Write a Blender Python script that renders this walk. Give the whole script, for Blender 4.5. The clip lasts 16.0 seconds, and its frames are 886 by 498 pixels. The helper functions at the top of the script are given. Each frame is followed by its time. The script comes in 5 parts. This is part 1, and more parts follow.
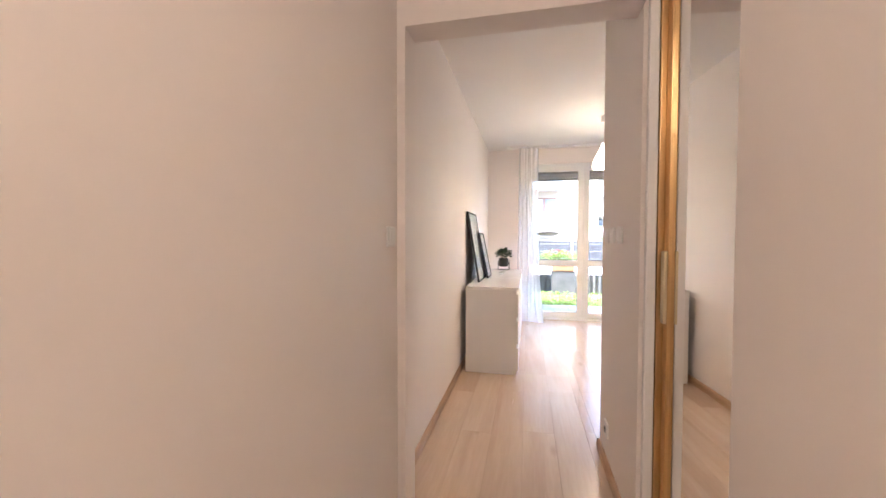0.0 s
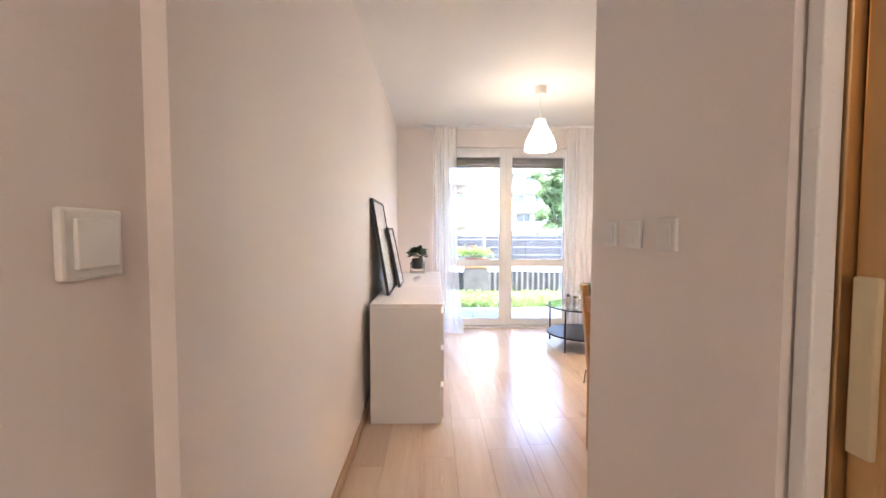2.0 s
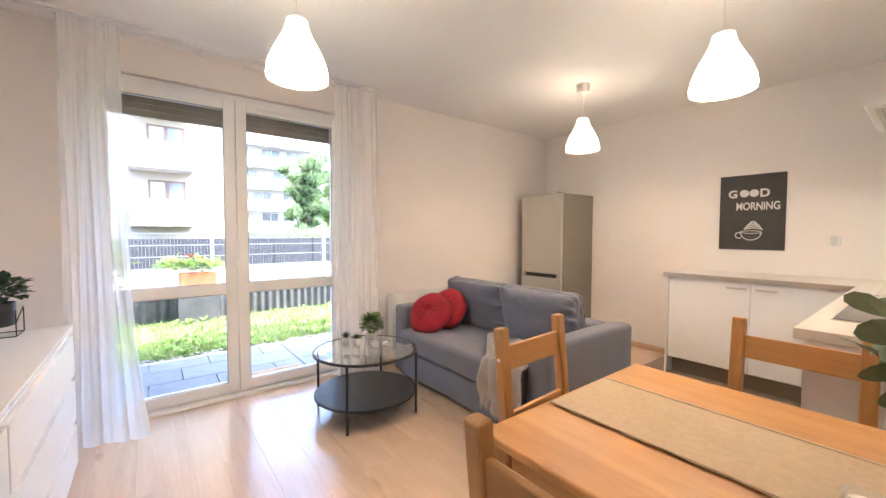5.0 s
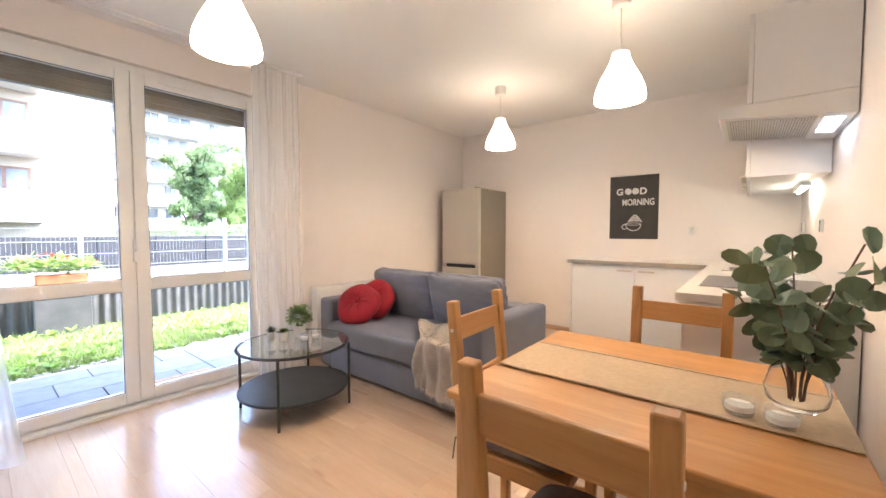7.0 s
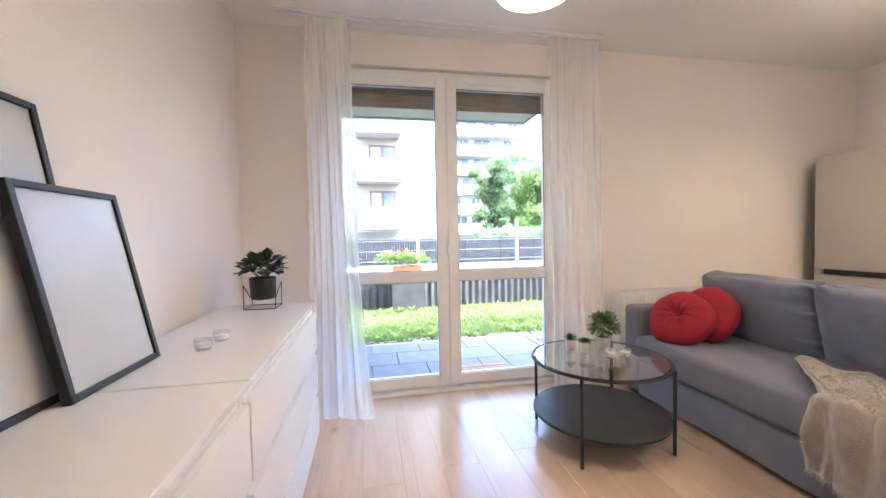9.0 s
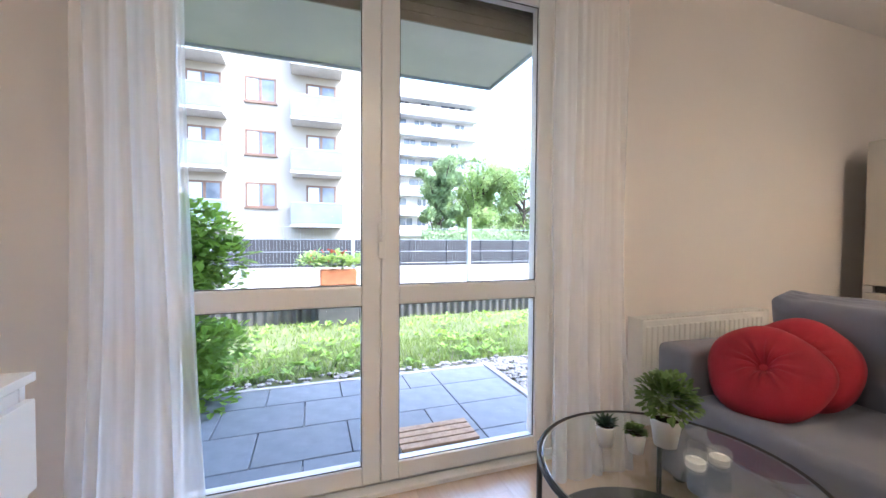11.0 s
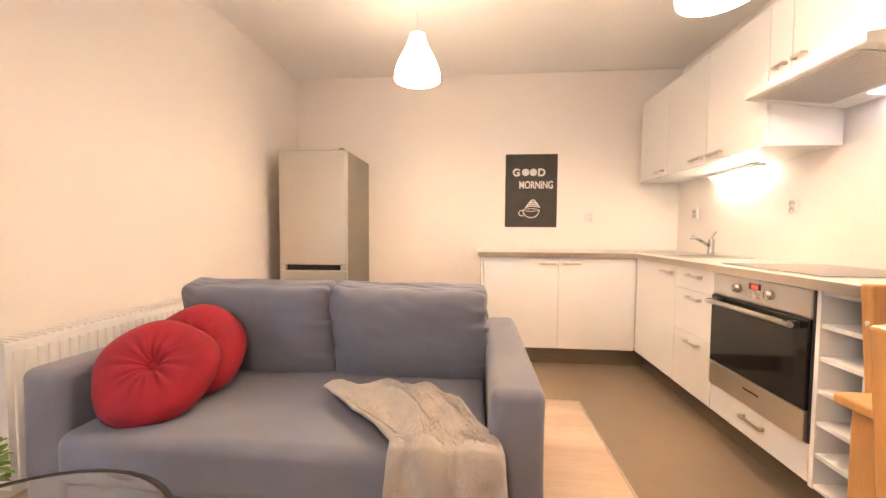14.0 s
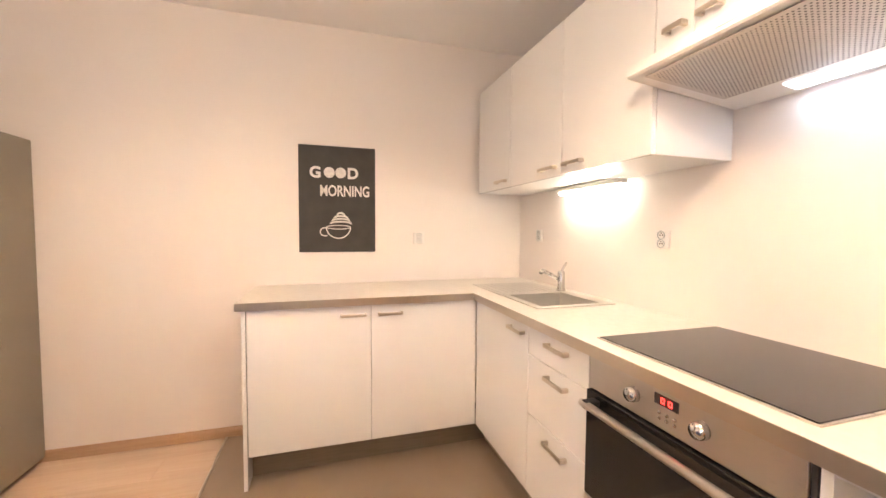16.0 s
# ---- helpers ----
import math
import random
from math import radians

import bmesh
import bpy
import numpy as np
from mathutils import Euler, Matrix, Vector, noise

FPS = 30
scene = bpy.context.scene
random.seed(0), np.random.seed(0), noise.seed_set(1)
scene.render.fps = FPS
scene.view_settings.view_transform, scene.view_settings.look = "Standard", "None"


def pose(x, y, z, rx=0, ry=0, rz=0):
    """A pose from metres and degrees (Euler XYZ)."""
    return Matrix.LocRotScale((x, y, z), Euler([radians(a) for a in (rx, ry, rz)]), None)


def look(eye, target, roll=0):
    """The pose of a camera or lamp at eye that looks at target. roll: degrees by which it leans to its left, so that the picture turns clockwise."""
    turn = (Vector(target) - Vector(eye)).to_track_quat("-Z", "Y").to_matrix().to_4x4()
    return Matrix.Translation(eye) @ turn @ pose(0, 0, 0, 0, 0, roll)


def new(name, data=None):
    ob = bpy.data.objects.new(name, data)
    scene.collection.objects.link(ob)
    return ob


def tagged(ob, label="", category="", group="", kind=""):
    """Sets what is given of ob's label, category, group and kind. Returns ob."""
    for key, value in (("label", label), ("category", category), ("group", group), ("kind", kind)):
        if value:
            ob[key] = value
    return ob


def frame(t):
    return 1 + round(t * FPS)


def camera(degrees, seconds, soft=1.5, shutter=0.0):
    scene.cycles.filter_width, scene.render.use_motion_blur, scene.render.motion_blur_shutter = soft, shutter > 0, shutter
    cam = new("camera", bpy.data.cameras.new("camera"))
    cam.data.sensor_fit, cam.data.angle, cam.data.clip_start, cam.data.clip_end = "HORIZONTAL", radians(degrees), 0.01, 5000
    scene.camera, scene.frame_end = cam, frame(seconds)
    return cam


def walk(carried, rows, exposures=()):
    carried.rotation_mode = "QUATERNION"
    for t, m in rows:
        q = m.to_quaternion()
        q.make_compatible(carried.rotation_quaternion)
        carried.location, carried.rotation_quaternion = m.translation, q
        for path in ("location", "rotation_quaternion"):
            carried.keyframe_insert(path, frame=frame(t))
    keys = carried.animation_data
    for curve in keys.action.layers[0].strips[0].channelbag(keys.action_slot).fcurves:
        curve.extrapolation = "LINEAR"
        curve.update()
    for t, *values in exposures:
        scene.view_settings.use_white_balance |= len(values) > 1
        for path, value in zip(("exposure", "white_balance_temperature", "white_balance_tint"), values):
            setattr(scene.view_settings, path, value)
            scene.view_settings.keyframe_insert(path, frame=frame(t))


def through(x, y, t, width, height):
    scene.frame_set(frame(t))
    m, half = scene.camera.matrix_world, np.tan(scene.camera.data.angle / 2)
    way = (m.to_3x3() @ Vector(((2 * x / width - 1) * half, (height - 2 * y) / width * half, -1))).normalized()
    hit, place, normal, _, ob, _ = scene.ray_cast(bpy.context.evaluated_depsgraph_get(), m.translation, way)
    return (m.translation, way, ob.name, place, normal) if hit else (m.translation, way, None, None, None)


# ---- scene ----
cam = camera(98.7, 16.0)
PATH = [
    (0, (0.645, 0.545, 1.223), (0.211, 2.497, 1.162), 0.1),
    (0.5, (0.558, 0.632, 1.188), (0.425, 2.626, 1.123), -0.4),
    (1, (0.503, 0.907, 1.193), (0.474, 2.906, 1.117), 0.1),
    (1.5, (0.47, 1.218, 1.217), (0.5, 3.216, 1.134), 0.1),
    (2, (0.504, 1.538, 1.239), (0.555, 3.535, 1.15), 0.1),
    (2.5, (0.5, 1.936, 1.24), (0.592, 3.933, 1.156), 0.1),
    (3, (0.52, 2.304, 1.241), (0.632, 4.299, 1.156), -0.1),
    (3.5, (0.565, 2.641, 1.251), (0.799, 4.625, 1.159), -0.3),
    (4, (0.636, 2.913, 1.264), (1.113, 4.853, 1.173), -0.1),
    (4.5, (0.775, 3.085, 1.269), (1.607, 4.902, 1.186), -0.1),
    (5, (0.902, 3.151, 1.27), (2.124, 4.732, 1.187), 0.1),
    (5.2, (0.917, 3.151, 1.264), (2.27, 4.622, 1.183), 0.1),
    (7.3, (0.726, 3.234, 1.178), (2.284, 4.484, 1.087), -0.0),
    (7.5, (0.726, 3.288, 1.164), (2.182, 4.656, 1.079), -0.4),
    (8, (0.761, 3.338, 1.175), (1.804, 5.042, 1.093), -0.7),
    (8.5, (0.799, 3.509, 1.149), (1.348, 5.43, 1.079), -0.8),
    (8.7, (0.838, 3.586, 1.144), (1.212, 5.549, 1.07), -1.1),
    (10.8, (1.069, 4.749, 1.051), (1.552, 6.689, 1.017), 0.2),
    (11, (1.161, 4.838, 1.088), (1.816, 6.727, 1.03), 0.4),
    (11.5, (1.318, 4.92, 1.143), (2.445, 6.57, 1.057), 0.4),
    (12, (1.331, 4.885, 1.143), (2.89, 6.136, 1.062), 0.6),
    (12.5, (1.299, 4.853, 1.14), (3.099, 5.722, 1.06), 0.4),
    (13, (1.306, 4.807, 1.136), (3.228, 5.353, 1.055), 0.5),
    (13.5, (1.383, 4.76, 1.112), (3.359, 5.056, 1.014), 0.5),
    (14, (1.571, 4.668, 1.086), (3.561, 4.846, 0.99), 0.4),
    (14.5, (1.774, 4.59, 1.144), (3.769, 4.679, 1.044), 0.3),
    (15, (2.047, 4.509, 1.2), (4.04, 4.372, 1.101), 0.4),
    (15.5, (2.337, 4.403, 1.253), (4.294, 4.004, 1.15), 0.4),
    (16, (2.643, 4.242, 1.272), (4.554, 3.659, 1.172), 0.4),
]
# light levels
SKY = 0.15
SUN = 0.9
HALLW = 0.95
PENDW = 0.78
PENDUP = 0.42
STRIPW = 0.115
HOODW = 0.013
# seconds, stops, white balance and tint of the carried camera
EXPOSURES = [(0.0, 4.82, 5650, 15), (2.4, 4.74, 5600, 14), (3.4, 4.24, 5600, 13), (4.3, 4.42, 5600, 14), (5.0, 4.38, 5700, 13),
             (7.5, 4.46, 5750, 13), (8.5, 4.34, 5480, 13), (11.0, 3.82, 5480, 11), (11.6, 3.88, 5580, 12), (12.5, 4.34, 5900, 14),
             (14.0, 4.86, 6500, 20), (16.0, 4.72, 6250, 20)]
walk(cam, [(t, look(eye, target, roll)) for t, eye, target, roll in PATH],
     exposures=EXPOSURES)

# ---------------- world and light ----------------
world = bpy.data.worlds.new("sky")
scene.world = world
world.use_nodes = True
wn = world.node_tree.nodes
sky = wn.new("ShaderNodeTexSky")
sky.sky_type = "NISHITA"
sky.sun_disc = False
sky.sun_elevation = radians(62)
sky.sun_rotation = radians(125)
sky.dust_density = 4.0
sky.air_density = 1.0
wn["Background"].inputs["Strength"].default_value = SKY
world.node_tree.links.new(sky.outputs[0], wn["Background"].inputs["Color"])


def lamp(name, kind, energy, color, m, **more):
    data = bpy.data.lights.new(name, kind)
    data.energy, data.color = energy, color
    if kind == "SUN":
        data.angle = radians(more.get("angle", 12))
    elif kind == "AREA":
        data.shape, data.size, data.size_y = "RECTANGLE", more["size"][0], more["size"][1]
    else:
        data.shadow_soft_size = more.get("radius", 0.03)
    if kind == "SPOT":
        data.spot_size, data.spot_blend = radians(more["cone"]), 0.6
    ob = new(name, data)
    ob.matrix_world = m
    return ob


lamp("sun", "SUN", SUN, (1.0, 0.96, 0.9), look((0, 0, 20), (-4.35, 3.05, 10.0)), angle=20)


# ---------------- materials ----------------
def material(name):
    m = bpy.data.materials.new(name)
    m.use_nodes = True
    return m, m.node_tree.nodes, m.node_tree.links, m.node_tree.nodes["Principled BSDF"]


def surface(name, low, high, scale=6.0, rough=0.5, metal=0.0, bump=0.0, fine=80.0, stretch=(1, 1, 1), spread=0.08, random_hue=0.0, sheen=0.0, coat=0.0):
    """Two-scale procedural surface: broad colour drift, fine relief, uneven gloss."""
    m, n, l, b = material(name)
    tc = n.new("ShaderNodeTexCoord")
    mp = n.new("ShaderNodeMapping")
    mp.inputs["Scale"].default_value = stretch
    l.new(tc.outputs["Object"], mp.inputs["Vector"])
    n1 = n.new("ShaderNodeTexNoise")
    n1.inputs["Scale"].default_value, n1.inputs["Detail"].default_value = scale, 6
    n2 = n.new("ShaderNodeTexNoise")
    n2.inputs["Scale"].default_value, n2.inputs["Detail"].default_value = fine, 4
    for k in (n1, n2):
        l.new(mp.outputs[0], k.inputs["Vector"])
    mix = n.new("ShaderNodeMix")
    mix.data_type = "RGBA"
    mix.inputs["A"].default_value, mix.inputs["B"].default_value = (*low, 1), (*high, 1)
    ramp = n.new("ShaderNodeMapRange")
    ramp.inputs["From Min"].default_value, ramp.inputs["From Max"].default_value = 0.3, 0.7
    l.new(n1.outputs["Fac"], ramp.inputs["Value"])
    l.new(ramp.outputs[0], mix.inputs["Factor"])
    colour = mix.outputs["Result"]
    if random_hue:
        info = n.new("ShaderNodeObjectInfo")
        hsv = n.new("ShaderNodeHueSaturation")
        rr = n.new("ShaderNodeMapRange")
        rr.inputs["To Min"].default_value, rr.inputs["To Max"].default_value = 1 - random_hue, 1 + random_hue
        l.new(info.outputs["Random"], rr.inputs["Value"])
        l.new(rr.outputs[0], hsv.inputs["Value"])
        l.new(colour, hsv.inputs["Color"])
        colour = hsv.outputs["Color"]
    l.new(colour, b.inputs["Base Color"])
    rg = n.new("ShaderNodeMapRange")
    rg.inputs["To Min"].default_value, rg.inputs["To Max"].default_value = max(0.02, rough - spread), min(1, rough + spread)
    l.new(n2.outputs["Fac"], rg.inputs["Value"])
    l.new(rg.outputs[0], b.inputs["Roughness"])
    b.inputs["Metallic"].default_value = metal
    b.inputs["Coat Weight"].default_value = coat
    if sheen:
        b.inputs["Sheen Weight"].default_value = sheen
        b.inputs["Sheen Roughness"].default_value = 0.5
    if bump:
        bp = n.new("ShaderNodeBump")
        bp.inputs["Strength"].default_value, bp.inputs["Distance"].default_value = bump, 0.002
        l.new(n2.outputs["Fac"], bp.inputs["Height"])
        l.new(bp.outputs[0], b.inputs["Normal"])
    return m


def wood(name, low, high, axis, rough=0.4, ring=9.0, random_hue=0.0, knots=0.0, relief=0.12):
    """Grain that runs along one axis, with drift, streaks and a few knots."""
    m, n, l, b = material(name)
    tc = n.new("ShaderNodeTexCoord")
    info = n.new("ShaderNodeObjectInfo")
    shift = n.new("ShaderNodeVectorMath")
    shift.operation = "MULTIPLY_ADD"
    comb = n.new("ShaderNodeCombineXYZ")
    for k in range(3):
        l.new(info.outputs["Random"], comb.inputs[k])
    l.new(comb.outputs[0], shift.inputs[0])
    shift.inputs[1].default_value = (37, 53, 29)
    l.new(tc.outputs["Object"], shift.inputs[2])
    mp = n.new("ShaderNodeMapping")
    s = [1.0, 1.0, 1.0]
    s[axis] = 0.09
    mp.inputs["Scale"].default_value = s
    l.new(shift.outputs[0], mp.inputs["Vector"])
    broad = n.new("ShaderNodeTexNoise")
    broad.inputs["Scale"].default_value, broad.inputs["Detail"].default_value, broad.inputs["Distortion"].default_value = ring, 5, 1.2
    grain = n.new("ShaderNodeTexNoise")
    grain.inputs["Scale"].default_value, grain.inputs["Detail"].default_value = ring * 14, 6
    for k in (broad, grain):
        l.new(mp.outputs[0], k.inputs["Vector"])
    add = n.new("ShaderNodeMath")
    add.operation = "MULTIPLY_ADD"
    add.inputs[1].default_value = 0.35
    l.new(grain.outputs["Fac"], add.inputs[0])
    l.new(broad.outputs["Fac"], add.inputs[2])
    rr = n.new("ShaderNodeMapRange")
    rr.inputs["From Min"].default_value, rr.inputs["From Max"].default_value = 0.45, 0.92
    l.new(add.outputs[0], rr.inputs["Value"])
    mix = n.new("ShaderNodeMix")
    mix.data_type = "RGBA"
    mix.inputs["A"].default_value, mix.inputs["B"].default_value = (*high, 1), (*low, 1)
    l.new(rr.outputs[0], mix.inputs["Factor"])
    colour = mix.outputs["Result"]
    if knots:
        kn = n.new("ShaderNodeTexVoronoi")
        kmp = n.new("ShaderNodeMapping")
        ks = [2.6, 2.6, 2.6]
        ks[axis] = 0.9
        kmp.inputs["Scale"].default_value = ks
        l.new(shift.outputs[0], kmp.inputs["Vector"])
        l.new(kmp.outputs[0], kn.inputs["Vector"])
        kn.inputs["Scale"].default_value = 2.2
        kr = n.new("ShaderNodeMapRange")
        kr.inputs["From Min"].default_value, kr.inputs["From Max"].default_value = 0.05, 0.16
        kr.inputs["To Min"].default_value, kr.inputs["To Max"].default_value = knots, 0
        l.new(kn.outputs["Distance"], kr.inputs["Value"])
        km = n.new("ShaderNodeMix")
        km.data_type = "RGBA"
        km.inputs["B"].default_value = (low[0] * 0.5, low[1] * 0.42, low[2] * 0.35, 1)
        l.new(kr.outputs[0], km.inputs["Factor"])
        l.new(colour, km.inputs["A"])
        colour = km.outputs["Result"]
    if random_hue:
        hsv = n.new("ShaderNodeHueSaturation")
        r2 = n.new("ShaderNodeMapRange")
        r2.inputs["To Min"].default_value, r2.inputs["To Max"].default_value = 1 - random_hue, 1 + random_hue
        l.new(info.outputs["Random"], r2.inputs["Value"])
        l.new(r2.outputs[0], hsv.inputs["Value"])
        l.new(colour, hsv.inputs["Color"])
        colour = hsv.outputs["Color"]
    l.new(colour, b.inputs["Base Color"])
    rg = n.new("ShaderNodeMapRange")
    rg.inputs["To Min"].default_value, rg.inputs["To Max"].default_value = rough - 0.08, rough + 0.1
    l.new(grain.outputs["Fac"], rg.inputs["Value"])
    l.new(rg.outputs[0], b.inputs["Roughness"])
    bp = n.new("ShaderNodeBump")
    bp.inputs["Strength"].default_value, bp.inputs["Distance"].default_value = relief, 0.001
    l.new(grain.outputs["Fac"], bp.inputs["Height"])
    l.new(bp.outputs[0], b.inputs["Normal"])
    return m


def glass(name, tint=(1, 1, 1), rough=0.0, ior=1.45):
    m, n, l, b = material(name)
    b.inputs["Base Color"].default_value = (*tint, 1)
    b.inputs["Transmission Weight"].default_value = 1.0
    b.inputs["Roughness"].default_value = rough
    b.inputs["IOR"].default_value = ior
    return m


def sheer(name, colour, through):
    """Woven voile: part see-through, part scattering, with vertical threads."""
    m, n, l, b = material(name)
    out = n["Material Output"]
    dif = n.new("ShaderNodeBsdfDiffuse")
    tra = n.new("ShaderNodeBsdfTranslucent")
    for k in (dif, tra):
        k.inputs["Color"].default_value = (*colour, 1)
    half = n.new("ShaderNodeMixShader")
    half.inputs[0].default_value = 0.55
    l.new(dif.outputs[0], half.inputs[1])
    l.new(tra.outputs[0], half.inputs[2])
    clear = n.new("ShaderNodeBsdfTransparent")
    tc = n.new("ShaderNodeTexCoord")
    nz = n.new("ShaderNodeTexNoise")
    mp = n.new("ShaderNodeMapping")
    mp.inputs["Scale"].default_value = (30, 30, 0.8)
    l.new(tc.outputs["Object"], mp.inputs["Vector"])
    l.new(mp.outputs[0], nz.inputs["Vector"])
    nz.inputs["Scale"].default_value = 2.0
    rg = n.new("ShaderNodeMapRange")
    rg.inputs["To Min"].default_value, rg.inputs["To Max"].default_value = through - 0.04, through + 0.04
    l.new(nz.outputs["Fac"], rg.inputs["Value"])
    mix = n.new("ShaderNodeMixShader")
    l.new(rg.outputs[0], mix.inputs[0])
    l.new(half.outputs[0], mix.inputs[1])
    l.new(clear.outputs[0], mix.inputs[2])
    l.new(mix.outputs[0], out.inputs["Surface"])
    return m


def leafy(name, low, high, scale, rough):
    """Thin leaves that let part of the light through."""
    m = surface(name, low, high, scale, rough)
    n, l = m.node_tree.nodes, m.node_tree.links
    tra = n.new("ShaderNodeBsdfTranslucent")
    tra.inputs["Color"].default_value = (high[0] * 1.25, high[1] * 1.25, high[2], 1)
    mix = n.new("ShaderNodeMixShader")
    mix.inputs[0].default_value = 0.45
    l.new(n["Principled BSDF"].outputs[0], mix.inputs[1])
    l.new(tra.outputs[0], mix.inputs[2])
    l.new(mix.outputs[0], n["Material Output"].inputs["Surface"])
    return m


def glow(name, colour, strength):
    m, n, l, b = material(name)
    b.inputs["Base Color"].default_value = (*colour, 1)
    b.inputs["Emission Color"].default_value = (*colour, 1)
    b.inputs["Emission Strength"].default_value = strength
    return m


def milk(name, colour, top, mouth, height):
    """Milk glass over a bulb: the neck glows less than the mouth."""
    m = glow(name, colour, mouth)
    n, l = m.node_tree.nodes, m.node_tree.links
    tc = n.new("ShaderNodeTexCoord")
    sep = n.new("ShaderNodeSeparateXYZ")
    mr = n.new("ShaderNodeMapRange")
    mr.inputs["From Min"].default_value, mr.inputs["From Max"].default_value = height * 0.3, height
    mr.inputs["To Min"].default_value, mr.inputs["To Max"].default_value = mouth, top
    l.new(tc.outputs["Object"], sep.inputs[0])
    l.new(sep.outputs["Z"], mr.inputs["Value"])
    l.new(mr.outputs[0], n["Principled BSDF"].inputs["Emission Strength"])
    n["Principled BSDF"].inputs["Roughness"].default_value = 0.35
    return m


WALL = surface("wall_paint", (0.80, 0.745, 0.71), (0.83, 0.775, 0.74), 1.3, 0.62, bump=0.05, fine=140)
CEIL = surface("ceiling_paint", (0.85, 0.83, 0.81), (0.87, 0.85, 0.83), 1.0, 0.8, bump=0.05, fine=120)
WHITE = surface("white_foil", (0.78, 0.77, 0.76), (0.80, 0.79, 0.78), 1.0, 0.4, spread=0.0)
GLOSSWHITE = surface("white_lacquer", (0.79, 0.78, 0.77), (0.81, 0.80, 0.79), 1.0, 0.2, spread=0.0)
PVC = surface("white_pvc", (0.78, 0.78, 0.78), (0.82, 0.82, 0.82), 3.0, 0.3)
PLASTIC = surface("white_plastic", (0.75, 0.74, 0.72), (0.8, 0.79, 0.77), 4.0, 0.35)
LAMINATE = wood("laminate_plank", (0.55, 0.40, 0.285), (0.68, 0.53, 0.40), 1, 0.22, 5.0, 0.04, 0.35, 0.01)
PINE = wood("stained_pine", (0.47, 0.22, 0.065), (0.64, 0.35, 0.125), 2, 0.36, 11.0, 0.06, 0.25)
PINE_X = wood("stained_pine_across", (0.47, 0.22, 0.065), (0.64, 0.35, 0.125), 0, 0.36, 11.0, 0.06, 0.25)
PINE_TOP = wood("stained_pine_top", (0.53, 0.26, 0.08), (0.68, 0.37, 0.135), 1, 0.42, 8.0, 0.04, 0.2)
LAMINATE.node_tree.nodes["Principled BSDF"].inputs["Specular IOR Level"].default_value = 0.85
OAKTRIM = wood("skirting_oak", (0.42, 0.26, 0.15), (0.55, 0.37, 0.23), 1, 0.4, 14.0)
GOLD = surface("champagne_aluminium", (0.55, 0.36, 0.16), (0.62, 0.42, 0.20), 20, 0.34, metal=0.85, stretch=(1, 1, 0.05), fine=200)
GOLDPALE = surface("pale_gold_plastic", (0.62, 0.53, 0.33), (0.68, 0.59, 0.38), 10, 0.35, metal=0.3)
TILE = surface("brown_vinyl", (0.26, 0.195, 0.14), (0.30, 0.23, 0.165), 2.5, 0.35, bump=0.06, fine=160)
STEEL = surface("brushed_steel", (0.54, 0.51, 0.47), (0.57, 0.54, 0.50), 3.0, 0.32, metal=0.9, stretch=(1, 60, 1), fine=30)
STEEL_H = surface("brushed_steel_level", (0.60, 0.57, 0.53), (0.612, 0.582, 0.542), 3.0, 0.28, spread=0.015, metal=0.95, stretch=(1, 1, 60), fine=30)
SINKSTEEL = surface("sink_steel", (0.60, 0.58, 0.54), (0.66, 0.64, 0.60), 4, 0.36, metal=0.8, spread=0.06)
CHROME = surface("chrome", (0.58, 0.57, 0.55), (0.62, 0.61, 0.59), 5, 0.1, metal=1.0, spread=0.03)
NICKEL = surface("satin_nickel", (0.585, 0.52, 0.44), (0.60, 0.535, 0.45), 8, 0.3, spread=0.03, metal=0.95)
FRIDGE = surface("silver_fridge_paint", (0.53, 0.50, 0.45), (0.54, 0.51, 0.46), 2.0, 0.36, metal=0.55, stretch=(30, 30, 1), fine=50)
FRIDGE_SIDE = surface("grey_fridge_side", (0.24, 0.21, 0.165), (0.27, 0.24, 0.19), 2.0, 0.42, metal=0.2, bump=0.05, fine=200)
WORKTOP = surface("worktop_laminate", (0.66, 0.62, 0.56), (0.72, 0.68, 0.62), 30, 0.3, fine=220, spread=0.06)
PLINTH = surface("plinth_brown_grey", (0.21, 0.17, 0.12), (0.25, 0.20, 0.15), 6, 0.35, metal=0.3, stretch=(1, 1, 20))
BLACK = surface("black_powder_coat", (0.018, 0.018, 0.02), (0.028, 0.028, 0.03), 10, 0.45, bump=0.05)
BLACKGLASS = surface("black_glass", (0.012, 0.011, 0.010), (0.016, 0.015, 0.014), 3, 0.06, spread=0.03)
RUBBER = surface("dark_rubber", (0.03, 0.028, 0.026), (0.045, 0.042, 0.04), 8, 0.6)
SOFA = surface("grey_woven_fabric", (0.160, 0.166, 0.212), (0.184, 0.190, 0.238), 5, 0.88, bump=0.35, fine=700, sheen=0.2)
REDV = surface("red_velvet", (0.25, 0.006, 0.015), (0.37, 0.010, 0.024), 9, 0.8, bump=0.2, fine=150, sheen=0.03)
THROW = surface("taupe_fur", (0.42, 0.375, 0.335), (0.52, 0.47, 0.42), 14, 0.95, bump=0.5, fine=420, sheen=0.5)
CUSHION = surface("brown_grey_cotton", (0.13, 0.10, 0.085), (0.18, 0.145, 0.12), 20, 0.9, bump=0.3, fine=400)
LINEN = surface("linen_runner", (0.58, 0.45, 0.295), (0.65, 0.51, 0.345), 60, 0.9, bump=0.15, fine=500)
CERAMIC = surface("white_ceramic", (0.75, 0.73, 0.70), (0.8, 0.78, 0.75), 6, 0.3)
